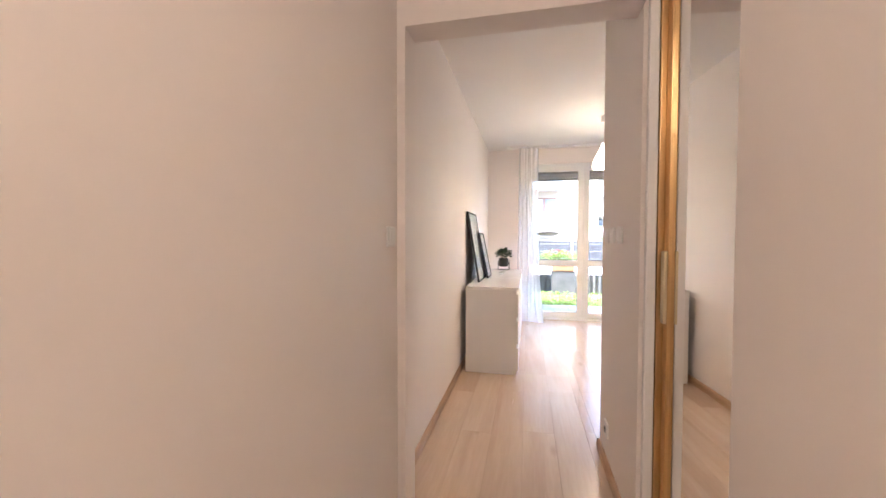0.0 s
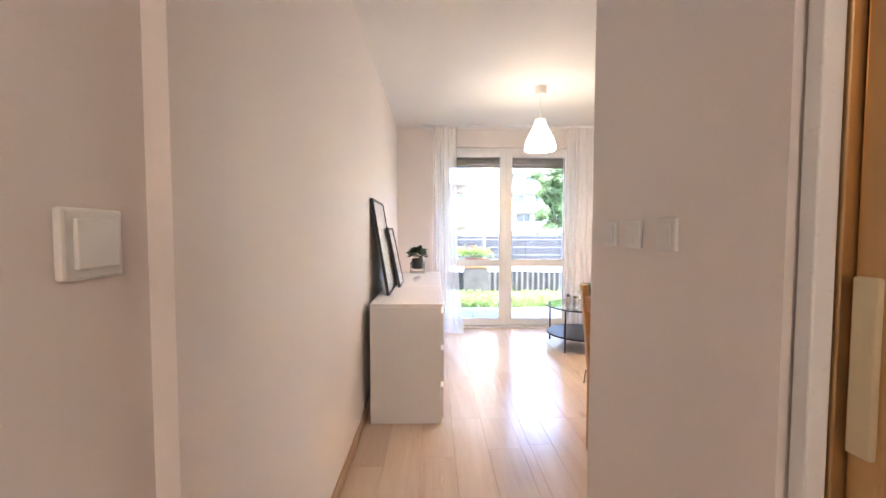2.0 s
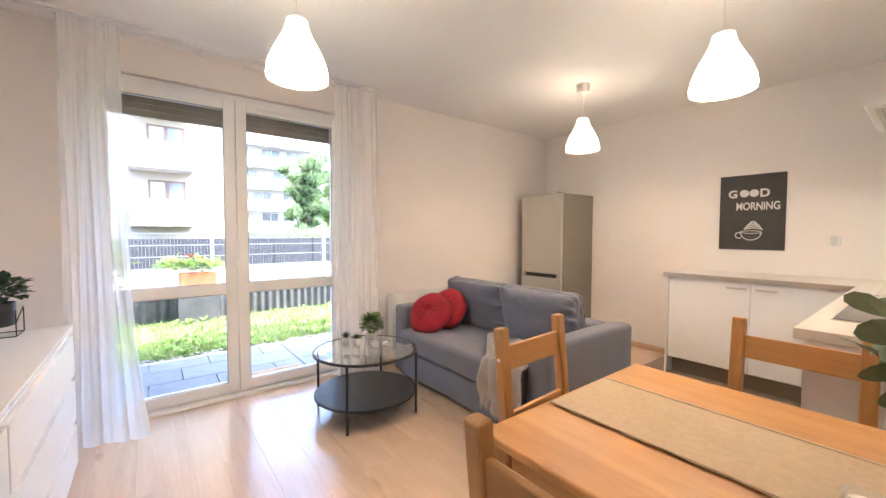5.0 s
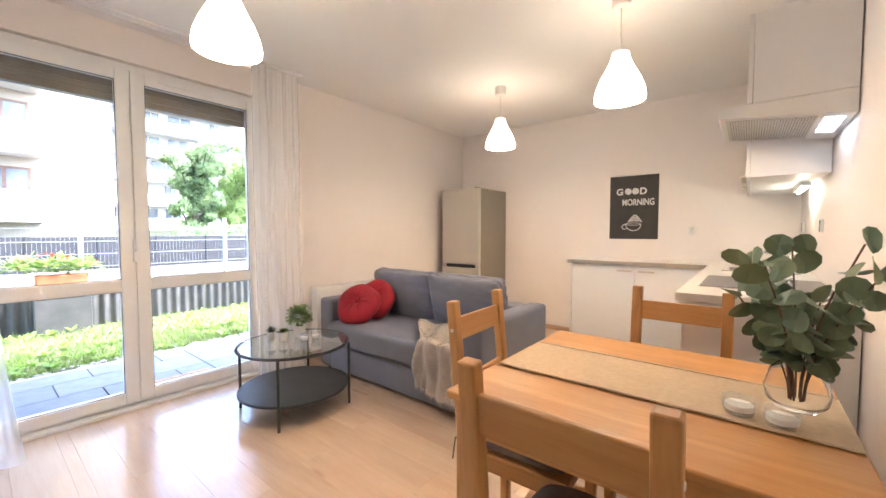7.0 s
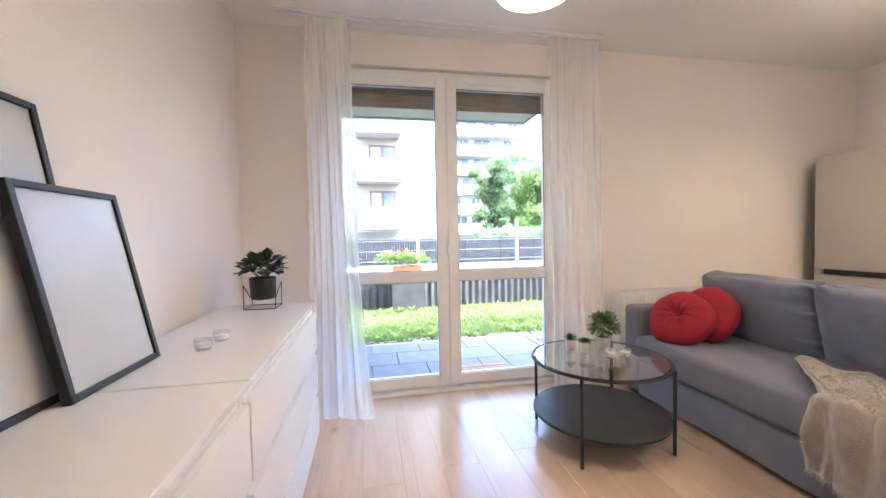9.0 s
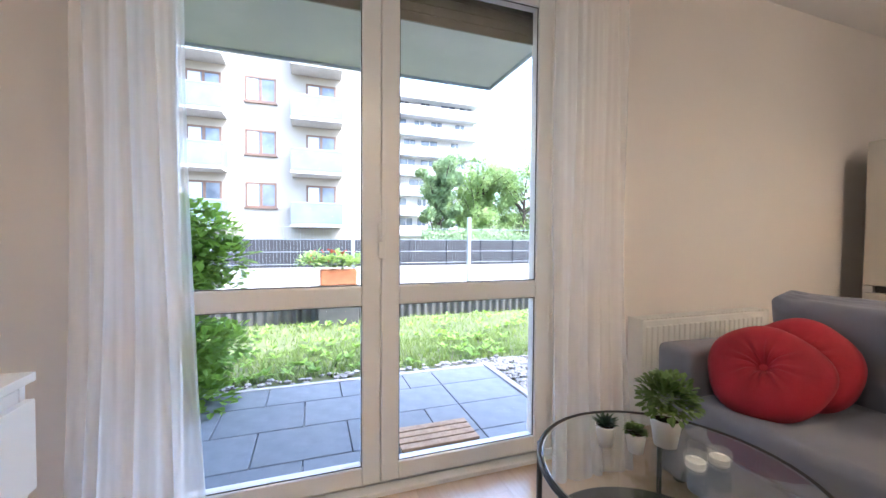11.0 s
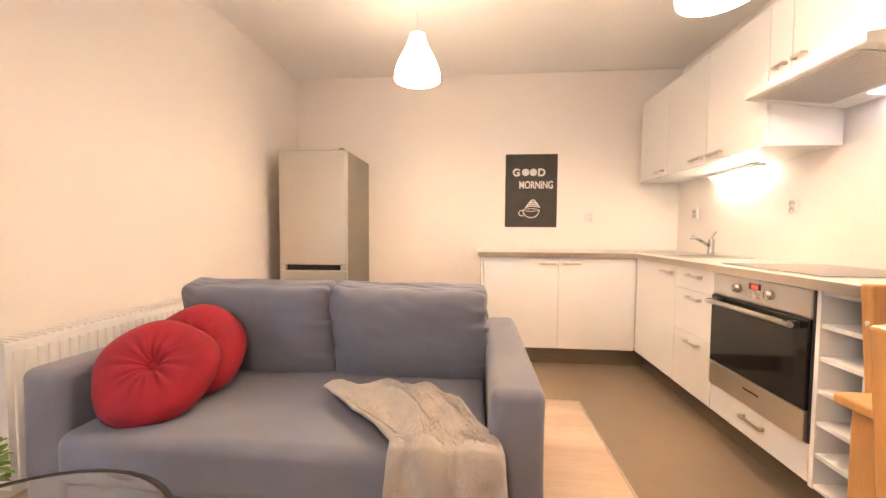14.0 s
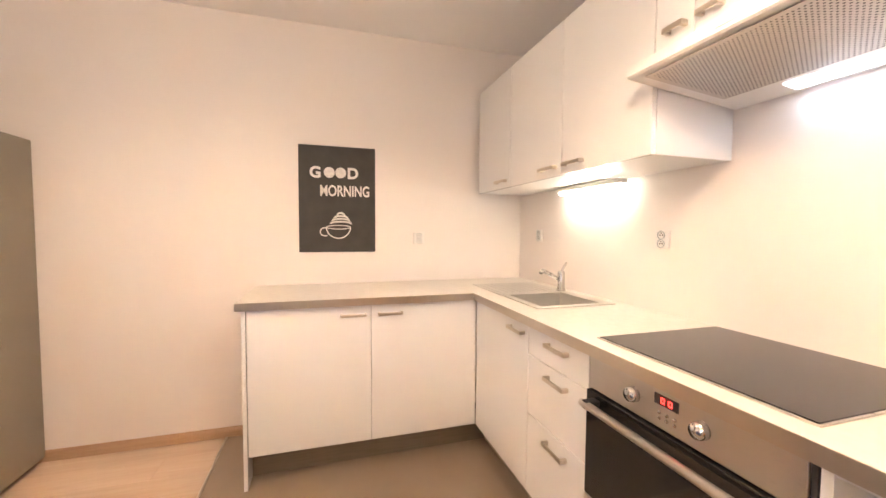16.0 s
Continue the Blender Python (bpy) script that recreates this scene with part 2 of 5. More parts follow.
BLACKPOT = surface("black_pot", (0.02, 0.02, 0.022), (0.035, 0.035, 0.036), 8, 0.4)
LEAF = surface("leaf_green", (0.08, 0.15, 0.035), (0.19, 0.29, 0.08), 14, 0.45, random_hue=0.2)
LEAFDARK = surface("leaf_dark", (0.02, 0.05, 0.03), (0.05, 0.10, 0.05), 14, 0.4)
EUCA = surface("eucalyptus_leaf", (0.12, 0.175, 0.10), (0.22, 0.29, 0.17), 10, 0.5)
STEM = surface("brown_stem", (0.10, 0.05, 0.03), (0.17, 0.09, 0.05), 20, 0.6)
SOIL = surface("soil", (0.03, 0.02, 0.015), (0.06, 0.04, 0.03), 40, 0.95, bump=0.6)
PAPER = surface("white_picture_paper", (0.62, 0.63, 0.66), (0.68, 0.69, 0.72), 1.5, 0.32, spread=0.05)
CHALK = surface("blackboard", (0.030, 0.026, 0.022), (0.045, 0.040, 0.034), 9, 0.55)
CHALKMARK = surface("chalk_white", (0.60, 0.58, 0.54), (0.78, 0.76, 0.72), 60, 0.9)
GLASS = glass("clear_glass", (0.98, 0.99, 0.985), 0.0, 1.15)
PANE = glass("window_pane", (1, 1, 1), 0.0, 1.02)
TABLEGLASS = glass("table_glass", (0.90, 0.96, 0.94))
MIRROR = surface("mirror_silver", (0.86, 0.85, 0.83), (0.86, 0.85, 0.83), 1, 0.02, metal=1.0, spread=0.005)
VOILE = sheer("white_voile", (0.98, 0.985, 0.99), 0.50)
TEAGLASS = sheer("pressed_glass", (0.92, 0.94, 0.94), 0.78)
SHADE = milk("milk_shade", (1.0, 0.84, 0.60), 0.10, 0.82, 0.265)
TUBE = glow("tube_light", (1.0, 0.93, 0.74), 1.0)
HOODLENS = glow("hood_lens", (0.9, 0.95, 1.0), 0.32)
LEDRED = glow("red_display", (1.0, 0.05, 0.03), 0.2)
SHUTTER = surface("taupe_shutter", (0.20, 0.175, 0.14), (0.25, 0.22, 0.18), 8, 0.5)
GREYPAVER = surface("grey_paver", (0.125, 0.14, 0.16), (0.165, 0.18, 0.20), 9, 0.7, bump=0.4, fine=120, random_hue=0.08)
GRASSGROUND = surface("lawn_soil", (0.055, 0.07, 0.02), (0.095, 0.105, 0.04), 3, 0.95, bump=0.6)
GRASS = leafy("grass_blade", (0.075, 0.13, 0.022), (0.15, 0.20, 0.05), 2, 0.6)
GRAVEL = surface("gravel", (0.13, 0.125, 0.12), (0.30, 0.285, 0.27), 50, 0.9, bump=0.8)
KERB = surface("pale_kerb", (0.32, 0.315, 0.31), (0.39, 0.385, 0.38), 12, 0.85, bump=0.3)
DARKFENCE = surface("dark_corrugated", (0.012, 0.012, 0.013), (0.022, 0.021, 0.021), 5, 0.7)
SHEETGREY = surface("grey_corrugated", (0.05, 0.052, 0.05), (0.085, 0.083, 0.08), 4, 0.65)
GALV = surface("galvanised_post", (0.33, 0.36, 0.38), (0.42, 0.45, 0.47), 8, 0.45, metal=0.4)
FACADE = surface("cream_render", (0.33, 0.295, 0.24), (0.37, 0.33, 0.27), 0.4, 0.9, bump=0.2, fine=30)
FACADEW = surface("white_render", (0.48, 0.475, 0.47), (0.54, 0.535, 0.53), 0.3, 0.9)
BALCONY = surface("balcony_panel", (0.115, 0.145, 0.155), (0.155, 0.185, 0.195), 1.5, 0.35)
WINBROWN = surface("brown_window_frame", (0.13, 0.07, 0.04), (0.18, 0.10, 0.06), 4, 0.5)
# Paler bluish tone puts sky reflection and curtains behind into the pane colour.
WINDARK = surface("window_glass_sky_tint", (0.08, 0.095, 0.115), (0.22, 0.24, 0.27), 0.9, 0.12)
CONCRETE = surface("green_grey_concrete", (0.38, 0.365, 0.335), (0.43, 0.415, 0.385), 2, 0.8)
TERRACOTTA = surface("terracotta", (0.36, 0.12, 0.05), (0.44, 0.16, 0.07), 8, 0.8)
PAVED = surface("pale_paving", (0.09, 0.086, 0.08), (0.14, 0.133, 0.122), 1.5, 0.9)
FLOWER = surface("red_flower", (0.55, 0.05, 0.04), (0.7, 0.12, 0.08), 5, 0.6)
TREELEAF = leafy("tree_leaf", (0.12, 0.19, 0.05), (0.22, 0.31, 0.10), 0.6, 0.6)
SHRUBLEAF = leafy("shrub_leaf", (0.10, 0.19, 0.024), (0.20, 0.32, 0.055), 6, 0.5)
TREEDARK = leafy("tree_leaf_dark", (0.11, 0.17, 0.075), (0.19, 0.27, 0.13), 0.6, 0.6)
BARK = surface("bark", (0.06, 0.045, 0.03), (0.12, 0.09, 0.06), 12, 0.9, bump=0.6)
MAT = surface("woven_doormat", (0.24, 0.16, 0.10), (0.34, 0.24, 0.16), 30, 0.95, bump=0.6)


# ---------------- mesh helpers ----------------
def finish(bm, name, mat, smooth=False):
    me = bpy.data.meshes.new(name)
    bmesh.ops.recalc_face_normals(bm, faces=bm.faces)
    bm.to_mesh(me)
    bm.free()
    me.materials.append(mat)
    if smooth:
        for p in me.polygons:
            p.use_smooth = True
    return me


def part(name, bm, mat, parent=None, label="", smooth=False):
    ob = new(name, finish(bm, name, mat, smooth))
    if parent is not None:
        ob.parent = parent
    if label:
        ob["label"] = label
    return ob


def thing(name, m, label, category, group="", kind=""):
    ob = new(name)
    ob.empty_display_size = 0.1
    ob.matrix_world = m
    return tagged(ob, label, category, group, kind)


def box(x0, y0, z0, x1, y1, z1, bevel=0.0, seg=2, bm=None):
    """A block between two corners, with rounded edges; joined to bm where given."""
    one = bmesh.new()
    bmesh.ops.create_cube(one, size=1)
    for v in one.verts:
        v.co = Vector(((x0 + x1) / 2 + v.co.x * (x1 - x0), (y0 + y1) / 2 + v.co.y * (y1 - y0), (z0 + z1) / 2 + v.co.z * (z1 - z0)))
    if bevel:
        bmesh.ops.bevel(one, geom=one.edges[:], offset=min(bevel, 0.49 * min(abs(x1 - x0), abs(y1 - y0), abs(z1 - z0))), segments=seg, profile=0.5, affect="EDGES")
    return merge(bm, one)


def merge(bm, one):
    if bm is None:
        return one
    me = bpy.data.meshes.new("tmp")
    one.to_mesh(me)
    one.free()
    bm.from_mesh(me)
    bpy.data.meshes.remove(me)
    return bm


def moved(bm, m):
    bmesh.ops.transform(bm, matrix=m, verts=bm.verts)
    return bm


def lathe(profile, steps=32, bm=None, cap=True):
    """A turned body from (radius, height) pairs."""
    one = bmesh.new()
    rings = []
    for r, z in profile:
        rings.append([one.verts.new((r * math.cos(2 * math.pi * k / steps), r * math.sin(2 * math.pi * k / steps), z)) for k in range(steps)])
    for a, b in zip(rings, rings[1:]):
        for k in range(steps):
            one.faces.new((a[k], a[(k + 1) % steps], b[(k + 1) % steps], b[k]))
    if cap:
        one.faces.new(rings[0])
        one.faces.new(rings[-1])
    return merge(bm, one)


def rod(a, b, r, steps=10, bm=None, r2=None):
    """A round bar from a to b."""
    a, b = Vector(a), Vector(b)
    one = bmesh.new()
    bmesh.ops.create_cone(one, cap_ends=True, segments=steps, radius1=r, radius2=r if r2 is None else r2, depth=(b - a).length)
    q = (b - a).to_track_quat("Z", "Y").to_matrix().to_4x4()
    bmesh.ops.transform(one, matrix=Matrix.Translation((a + b) / 2) @ q, verts=one.verts)
    return merge(bm, one)


def bar(a, b, w, d, bevel=0.004, bm=None):
    """A squared, bevelled bar from a to b."""
    a, b = Vector(a), Vector(b)
    one = box(-w / 2, -d / 2, 0, w / 2, d / 2, (b - a).length, bevel)
    q = (b - a).to_track_quat("Z", "Y").to_matrix().to_4x4()
    moved(one, Matrix.Translation(a) @ q)
    return merge(bm, one)


def tube(points, r, steps=8, bm=None):
    """A bent round bar through points."""
    for a, b in zip(points, points[1:]):
        bm = rod(a, b, r, steps, bm)
    return bm


def ring(radius, r, z, steps=48, sides=8, bm=None):
    one = bmesh.new()
    loops = []
    for k in range(steps):
        a = 2 * math.pi * k / steps
        loops.append([one.verts.new(((radius + r * math.cos(2 * math.pi * j / sides)) * math.cos(a), (radius + r * math.cos(2 * math.pi * j / sides)) * math.sin(a), z + r * math.sin(2 * math.pi * j / sides))) for j in range(sides)])
    for k in range(steps):
        p, q = loops[k], loops[(k + 1) % steps]
        for j in range(sides):
            one.faces.new((p[j], q[j], q[(j + 1) % sides], p[(j + 1) % sides]))
    return merge(bm, one)


def pillow(sx, sy, sz, n=14, puff=0.5, wrinkle=0.006, seed=1, e=6.0, crease=0.0):
    """A stuffed cushion, flat box with swollen faces and soft edges."""
    one = bmesh.new()
    bmesh.ops.create_cube(one, size=2)
    bmesh.ops.subdivide_edges(one, edges=one.edges[:], cuts=n, use_grid_fill=True)
    for v in one.verts:
        x, y, z = v.co
        k = (abs(x) ** e + abs(y) ** e + abs(z) ** e) ** (1 / e)
        x, y, z = x / k, y / k, z / k
        fall = (1 - abs(x) ** 4) * (1 - abs(y) ** 4)
        swell = 1 - puff + puff * max(0.0, fall) ** 0.5
        d = noise.noise(Vector((x * 2.3 + seed, y * 2.3, z * 1.1))) * wrinkle * 2 + noise.noise(Vector((x * 6 + seed, y * 6, z * 3))) * wrinkle
        near = math.exp(-(1 - abs(y)) / 0.12) * (1 - math.exp(-(1 - abs(y)) / 0.02))
        d -= crease * near * max(0.0, noise.noise(Vector((x * 5.5 + y * 2.2 + seed * 3, 0, seed)))) * 2
        v.co = Vector((x * sx / 2, y * sy / 2, z * sz / 2 * swell)) + Vector((d, d, d))
    return one


def wall(name, x0, y0, z0, x1, y1, z1, mat=None, label="painted off-white plaster wall"):
    return tagged(part(name, box(x0, y0, z0, x1, y1, z1), mat or WALL), label, "wall", kind="structure")


# ---------------- structure ----------------
ZC = 2.54
wall("wall_west", -0.15, 2.22, 0, 0.05, 6.42, ZC)
wall("wall_hall_west", -0.15, -1.5, 0, 0.105, 2.08, ZC)
wall("wall_cross_west", -0.15, 2.08, 0, 0.14, 2.22, ZC)
wall("wall_lintel", 0.14, 2.08, 2.10, 1.065, 2.22, ZC)
wall("wall_partition", 1.065, 2.13, 0, 1.35, 2.87, ZC)
wall("wall_hall_east", 1.09, -1.5, 0, 1.16, 1.50, ZC)
wall("wall_closet", 1.32, -1.5, 0, 1.42, 2.17, ZC)
wall("wall_hall_end", -0.15, -1.65, 0, 1.42, -1.5, ZC)
wall("wall_south", 1.35, 2.70, 0, 5.4, 2.86, ZC)
wall("wall_east", 5.2, 2.86, 0, 5.4, 6.42, ZC)
wall("wall_north_west", -0.15, 6.42, 0, 0.58, 6.70, ZC)
wall("wall_north_east", 2.32, 6.42, 0, 5.4, 6.70, ZC)
wall("wall_north_lintel", 0.58, 6.42, 2.32, 2.32, 6.70, ZC)
tagged(part("ceiling", box(-0.15, -1.65, ZC, 5.4, 6.70, ZC + 0.15), CEIL), "smooth white painted ceiling", "ceiling", kind="structure")
subfloor = tagged(part("floor", box(-0.15, -1.65, -0.2, 5.4, 6.70, -0.012), LAMINATE), "light oak laminate plank floor with soft sheen", "floor", kind="structure")
tagged(part("floor_kitchen_1", box(2.762, 2.86, -0.0115, 4.03, 4.0, 0.0), TILE), "brown grey vinyl kitchen floor", "floor", kind="structure")
tagged(part("floor_kitchen_2", box(4.03, 2.86, -0.0115, 5.2, 4.83, 0.0), TILE), "brown grey vinyl kitchen floor", "floor", kind="structure")
edge_strip = box(2.75, 4.0, -0.011, 4.03, 4.012, 0.003, 0.001)
box(2.75, 2.87, -0.011, 2.762, 4.0, 0.003, 0.001, bm=edge_strip)
box(4.018, 4.012, -0.011, 4.03, 4.83, 0.003, 0.001, bm=edge_strip)
box(4.03, 4.83, -0.011, 5.2, 4.842, 0.003, 0.001, bm=edge_strip)
tagged(part("floor_trim", edge_strip, NICKEL), "thin pale metal strip between laminate and vinyl", "trim", kind="structure")


def skirting(name, x0, y0, x1, y1, out):
    """A skirting board with a rounded top along a wall; out: the way that it faces."""
    h, d = 0.058, 0.016
    prof = [(0, 0), (d, 0), (d, h * 0.55), (d * 0.75, h * 0.8), (d * 0.35, h * 0.97), (0, h)]
    one = bmesh.new()
    ends = []
    for x, y in ((x0, y0), (x1, y1)):
        ends.append([one.verts.new((x + out[0] * p, y + out[1] * p, z)) for p, z in prof])
    n = len(prof)
    for k in range(n):
        one.faces.new((ends[0][k], ends[0][(k + 1) % n], ends[1][(k + 1) % n], ends[1][k]))
    one.faces.new(ends[0])
    one.faces.new(ends[1])
    return tagged(part(name, one, OAKTRIM), "oak-coloured skirting board along the wall", "baseboard", kind="structure")


skirting("baseboard_1", 0.05, 2.22, 0.05, 6.42, (1, 0))
skirting("baseboard_2", 1.065, 2.19, 1.065, 2.87, (-1, 0))
skirting("baseboard_3", 1.05, 2.87, 2.75, 2.87, (0, 1))
skirting("baseboard_4", 5.2, 4.68, 5.2, 6.42, (-1, 0))
skirting("baseboard_5", 2.4, 6.42, 5.2, 6.42, (0, -1))
skirting("baseboard_6", 0.05, 6.42, 0.58, 6.42, (0, -1))
skirting("baseboard_7", 0.105, -1.5, 0.105, 2.08, (1, 0))


# ---------------- balcony door ----------------
def frame_bars(x0, x1, z0, z1, y0, y1, w, bm=None, bevel=0.006):
    bm = box(x0, y0, z0, x0 + w, y1, z1, bevel, bm=bm)
    bm = box(x1 - w, y0, z0, x1, y1, z1, bevel, bm=bm)
    bm = box(x0 + w, y0 + 0.001, z0, x1 - w, y1 - 0.001, z0 + w, bevel, bm=bm)
    return box(x0 + w, y0 + 0.001, z1 - w, x1 - w, y1 - 0.001, z1, bevel, bm=bm)


door = thing("door_1", pose(0, 0, 0), "white plastic double balcony door with large panes, closed", "door", kind="structure")
part("door_frame", frame_bars(0.582, 2.318, 0.0, 2.318, 6.46, 6.53, 0.055), PVC, door)
for k, (x0, x1) in enumerate(((0.625, 1.439), (1.441, 2.275))):
    sash = part("sash", frame_bars(x0, x1, 0.035, 2.275, 6.438, 6.50, 0.078), PVC, door)
    part("crossbar", box(x0 + 0.078, 6.441, 0.80, x1 - 0.078, 6.497, 0.885, 0.008), PVC, sash)
    for z0, z1 in ((0.113, 0.80), (0.885, 2.197)):
        pane = part("pane", box(x0 + 0.07, 6.466, z0 - 0.006, x1 - 0.07, 6.472, z1 + 0.006), PANE, sash, "clear window pane")
        pane.visible_shadow = False
        part("glazing_bead", frame_bars(x0 + 0.076, x1 - 0.076, z0 - 0.002, z1 + 0.002, 6.448, 6.452, 0.006, bevel=0.001), RUBBER, sash)
handle = box(1.425, 6.418, 1.00, 1.455, 6.438, 1.15, 0.004)
box(1.43, 6.385, 1.07, 1.45, 6.418, 1.09, 0.004, bm=handle)
box(1.43, 6.385, 1.08, 1.45, 6.40, 1.21, 0.006, bm=handle)
part("door_handle", handle, PVC, door, "white lever handle")
part("vent", box(1.60, 6.425, 2.23, 1.98, 6.438, 2.255, 0.003), PVC, door, "slim trickle vent on top of the sash")
part("threshold", box(0.582, 6.40, -0.011, 2.318, 6.46, 0.02, 0.004), PVC, door)
shut = thing("roller_shutter", pose(0, 0, 0), "taupe roller shutter pulled up above the balcony door", "shutter")
for x0, x1 in ((0.64, 1.43), (1.45, 2.26)):
    for k in range(5):
        part("slat", box(x0, 6.56, 2.08 + k * 0.045, x1, 6.572, 2.08 + k * 0.045 + 0.043, 0.004), SHUTTER, shut)
part("guide", box(0.585, 6.54, 0.0, 0.63, 6.60, 2.315, 0.003), PVC, shut)
part("guide", box(2.27, 6.54, 0.0, 2.315, 6.60, 2.315, 0.003), PVC, shut)

rail = thing("curtain_rail", pose(0, 0, 0), "slim white double-track curtain rail on the ceiling", "curtain rail")
for dy in (0, 0.03, 0.06):
    part("track", box(0.34, 6.205 + dy, ZC - 0.018, 2.56, 6.225 + dy, ZC - 0.001, 0.002), PVC, rail)


def curtain(name, x0, x1, y, flare, seed, label):
    """A hanging voile panel in soft folds that spreads towards the floor."""
    one = bmesh.new()
    nx, nz = 120, 40
    grid = []
    for j in range(nz + 1):
        f = j / nz
        z = ZC - 0.02 - (ZC - 0.035) * f
        row = []
        for i in range(nx + 1):
            u = i / nx
            wob = noise.noise(Vector((u * 5 + seed, f * 1.3, seed))) * 0.35
            depth = (0.006 + 0.012 * f) * math.sin(2 * math.pi * (4.5 * u + 2.2 * wob)) + 0.0015 * math.sin(2 * math.pi * (14 * u + wob))
            x = x0 + (x1 - x0) * u + flare[0] * f ** 3 * (u - 0.3) + 0.008 * math.cos(2 * math.pi * (4.5 * u + 2.2 * wob)) * f
            yy = y + depth - flare[1] * max(0, f - 0.55) ** 2 * 4 * (0.4 + 0.6 * u)
            row.append(one.verts.new((x, yy, z)))
        grid.append(row)
    for j in range(nz):
        for i in range(nx):
            one.faces.new((grid[j][i], grid[j][i + 1], grid[j + 1][i + 1], grid[j + 1][i]))
    return tagged(part(name, one, VOILE, smooth=True), label, "curtain", group="voile curtains")


curtain("curtain", 0.51, 0.79, 6.24, (0.13, 0.20), 3.1, "sheer white voile curtain gathered at the door, pooling on the floor")
curtain("curtain", 2.15, 2.54, 6.24, (0.04, 0.05), 7.7, "sheer white voile curtain gathered beside the radiator")


# ---------------- hall things ----------------
def switch(name, m, label, w=0.08, kind="switch", n=1):
    t = thing(name, m, label, kind, group="wall switches" if kind == "switch" else "wall sockets")
    part("plate", box(-w / 2, -0.011, -0.04, w / 2, 0, 0.04, 0.004), PLASTIC, t)
    if kind == "switch":
        part("rocker", box(-w / 2 + 0.012, -0.016, -0.028, w / 2 - 0.012, -0.011, 0.028, 0.002), PLASTIC, t)
    else:
        for k in range(n):
            c = (k - (n - 1) / 2) * 0.037
            ringm = lathe([(0.017, 0), (0.019, 0.004), (0.0165, 0.004), (0.016, 0.001)], 20, cap=False)
            part("socket_ring", moved(ringm, pose(0, -0.011, c, 90)), GALV, t)
            holes = rod((-0.006, -0.0135, c), (-0.006, -0.011, c), 0.0028, 8)
            rod((0.006, -0.0135, c), (0.006, -0.011, c), 0.0028, 8, bm=holes)
            rod((0, -0.016, c + 0.009), (0, -0.011, c + 0.009), 0.002, 8, bm=holes)
            part("pin_holes", holes, RUBBER, t)
    return t


# plates are drawn facing -y, then turned
switch("light_switch", pose(0.105, 1.985, 1.225, 0, 0, 90), "white plastic light switch on the hall wall")
for y in (2.703, 2.57, 2.418):
    switch("light_switch", pose(1.065, y + 0.012, 1.235, 0, 0, -90), "white plastic light switch in a row of three")
switch("wall_socket", pose(1.065, 2.67, 0.21, 0, 0, -90), "white wall socket low on the partition", kind="socket")

post = thing("wardrobe", pose(0, -0.045, 0), "built-in wardrobe with a sliding mirror door in a champagne metal frame", "wardrobe")
mirror_door = part("mirror_door", box(0.0, -1.10, 0.05, 0.006, -0.035, 2.30), MIRROR, post, "sliding mirror panel")
mirror_door.matrix_basis = pose(1.147, 2.135, 0, 0, 0, 3.46)
part("stile", box(-0.012, -0.04, 0.02, 0.03, 0.0, 2.33, 0.004), GOLD, mirror_door)
part("stile", box(-0.012, -1.13, 0.02, 0.03, -1.10, 2.33, 0.004), GOLD, mirror_door)
part("bottom_rail", box(-0.008, -1.10, 0.012, 0.03, -0.04, 0.05, 0.003), GOLD, mirror_door)
part("top_rail", box(-0.008, -1.10, 2.30, 0.03, -0.04, 2.34, 0.003), GOLD, mirror_door)
part("handle", box(-0.024, -0.038, 0.91, -0.012, -0.006, 1.175, 0.003), GOLDPALE, mirror_door, "pale gold grip plate")
part("profile", box(1.115, 2.137, 0, 1.165, 2.168, 2.40, 0.003), GOLD, post)
part("profile_lip", box(1.078, 2.14, 0, 1.112, 2.168, 2.40, 0.003), PVC, post)
part("track", box(1.12, 1.0, 2.345, 1.22, 2.137, 2.40, 0.003), GOLD, post)

hall_lamp = thing("ceiling_lamp", pose(0.6, -0.2, ZC), "round milk-glass ceiling lamp, lit, in the hall", "ceiling lamp")
part("base", lathe([(0.12, -0.02), (0.12, 0)]), PLASTIC, hall_lamp)
part("glass_shade", lathe([(0.11, -0.02), (0.14, -0.045), (0.12, -0.08), (0.05, -0.1), (0.001, -0.102)], cap=False), SHADE, hall_lamp)
lamp("hall_bulb", "POINT", HALLW, (1.0, 0.78, 0.56), pose(0.6, -0.2, ZC - 0.16), radius=0.1)


# ---------------- dresser side ----------------
def dresser(y0, y1, cols, label):
    t = thing("chest_of_drawers", pose(0.10, y0, 0), label, "chest of drawers", group="white chests of drawers")
    w, d, h = y1 - y0, 0.472, 0.78
    body = box(0, 0, 0.0, d - 0.02, 0.018, h - 0.021, 0.001)
    box(0, w - 0.018, 0, d - 0.02, w, h - 0.021, 0.001, bm=body)
    box(0.01, 0.018, 0.03, 0.02, w - 0.018, h - 0.021, bm=body)
    box(0.02, 0.018, 0.0, d - 0.04, w - 0.018, 0.06, bm=body)
    part("body", body, WHITE, t)
    part("top", box(0, 0, h - 0.02, d, w, h, 0.0015), GLOSSWHITE, t)
    dw = (w - 0.004) / cols
    for c in range(cols):
        for r in range(3):
            z0 = 0.035 + r * 0.24
            a, b = 0.002 + c * dw + 0.002, 0.002 + (c + 1) * dw - 0.002
            drawer = part("drawer", box(d - 0.02, a, z0, d - 0.001, b, z0 + 0.205, 0.0015), WHITE, t)
            part("grip_edge", box(d - 0.034, a, z0 + 0.185, d - 0.022, b, z0 + 0.232, 0.001), WHITE, drawer)
    return t


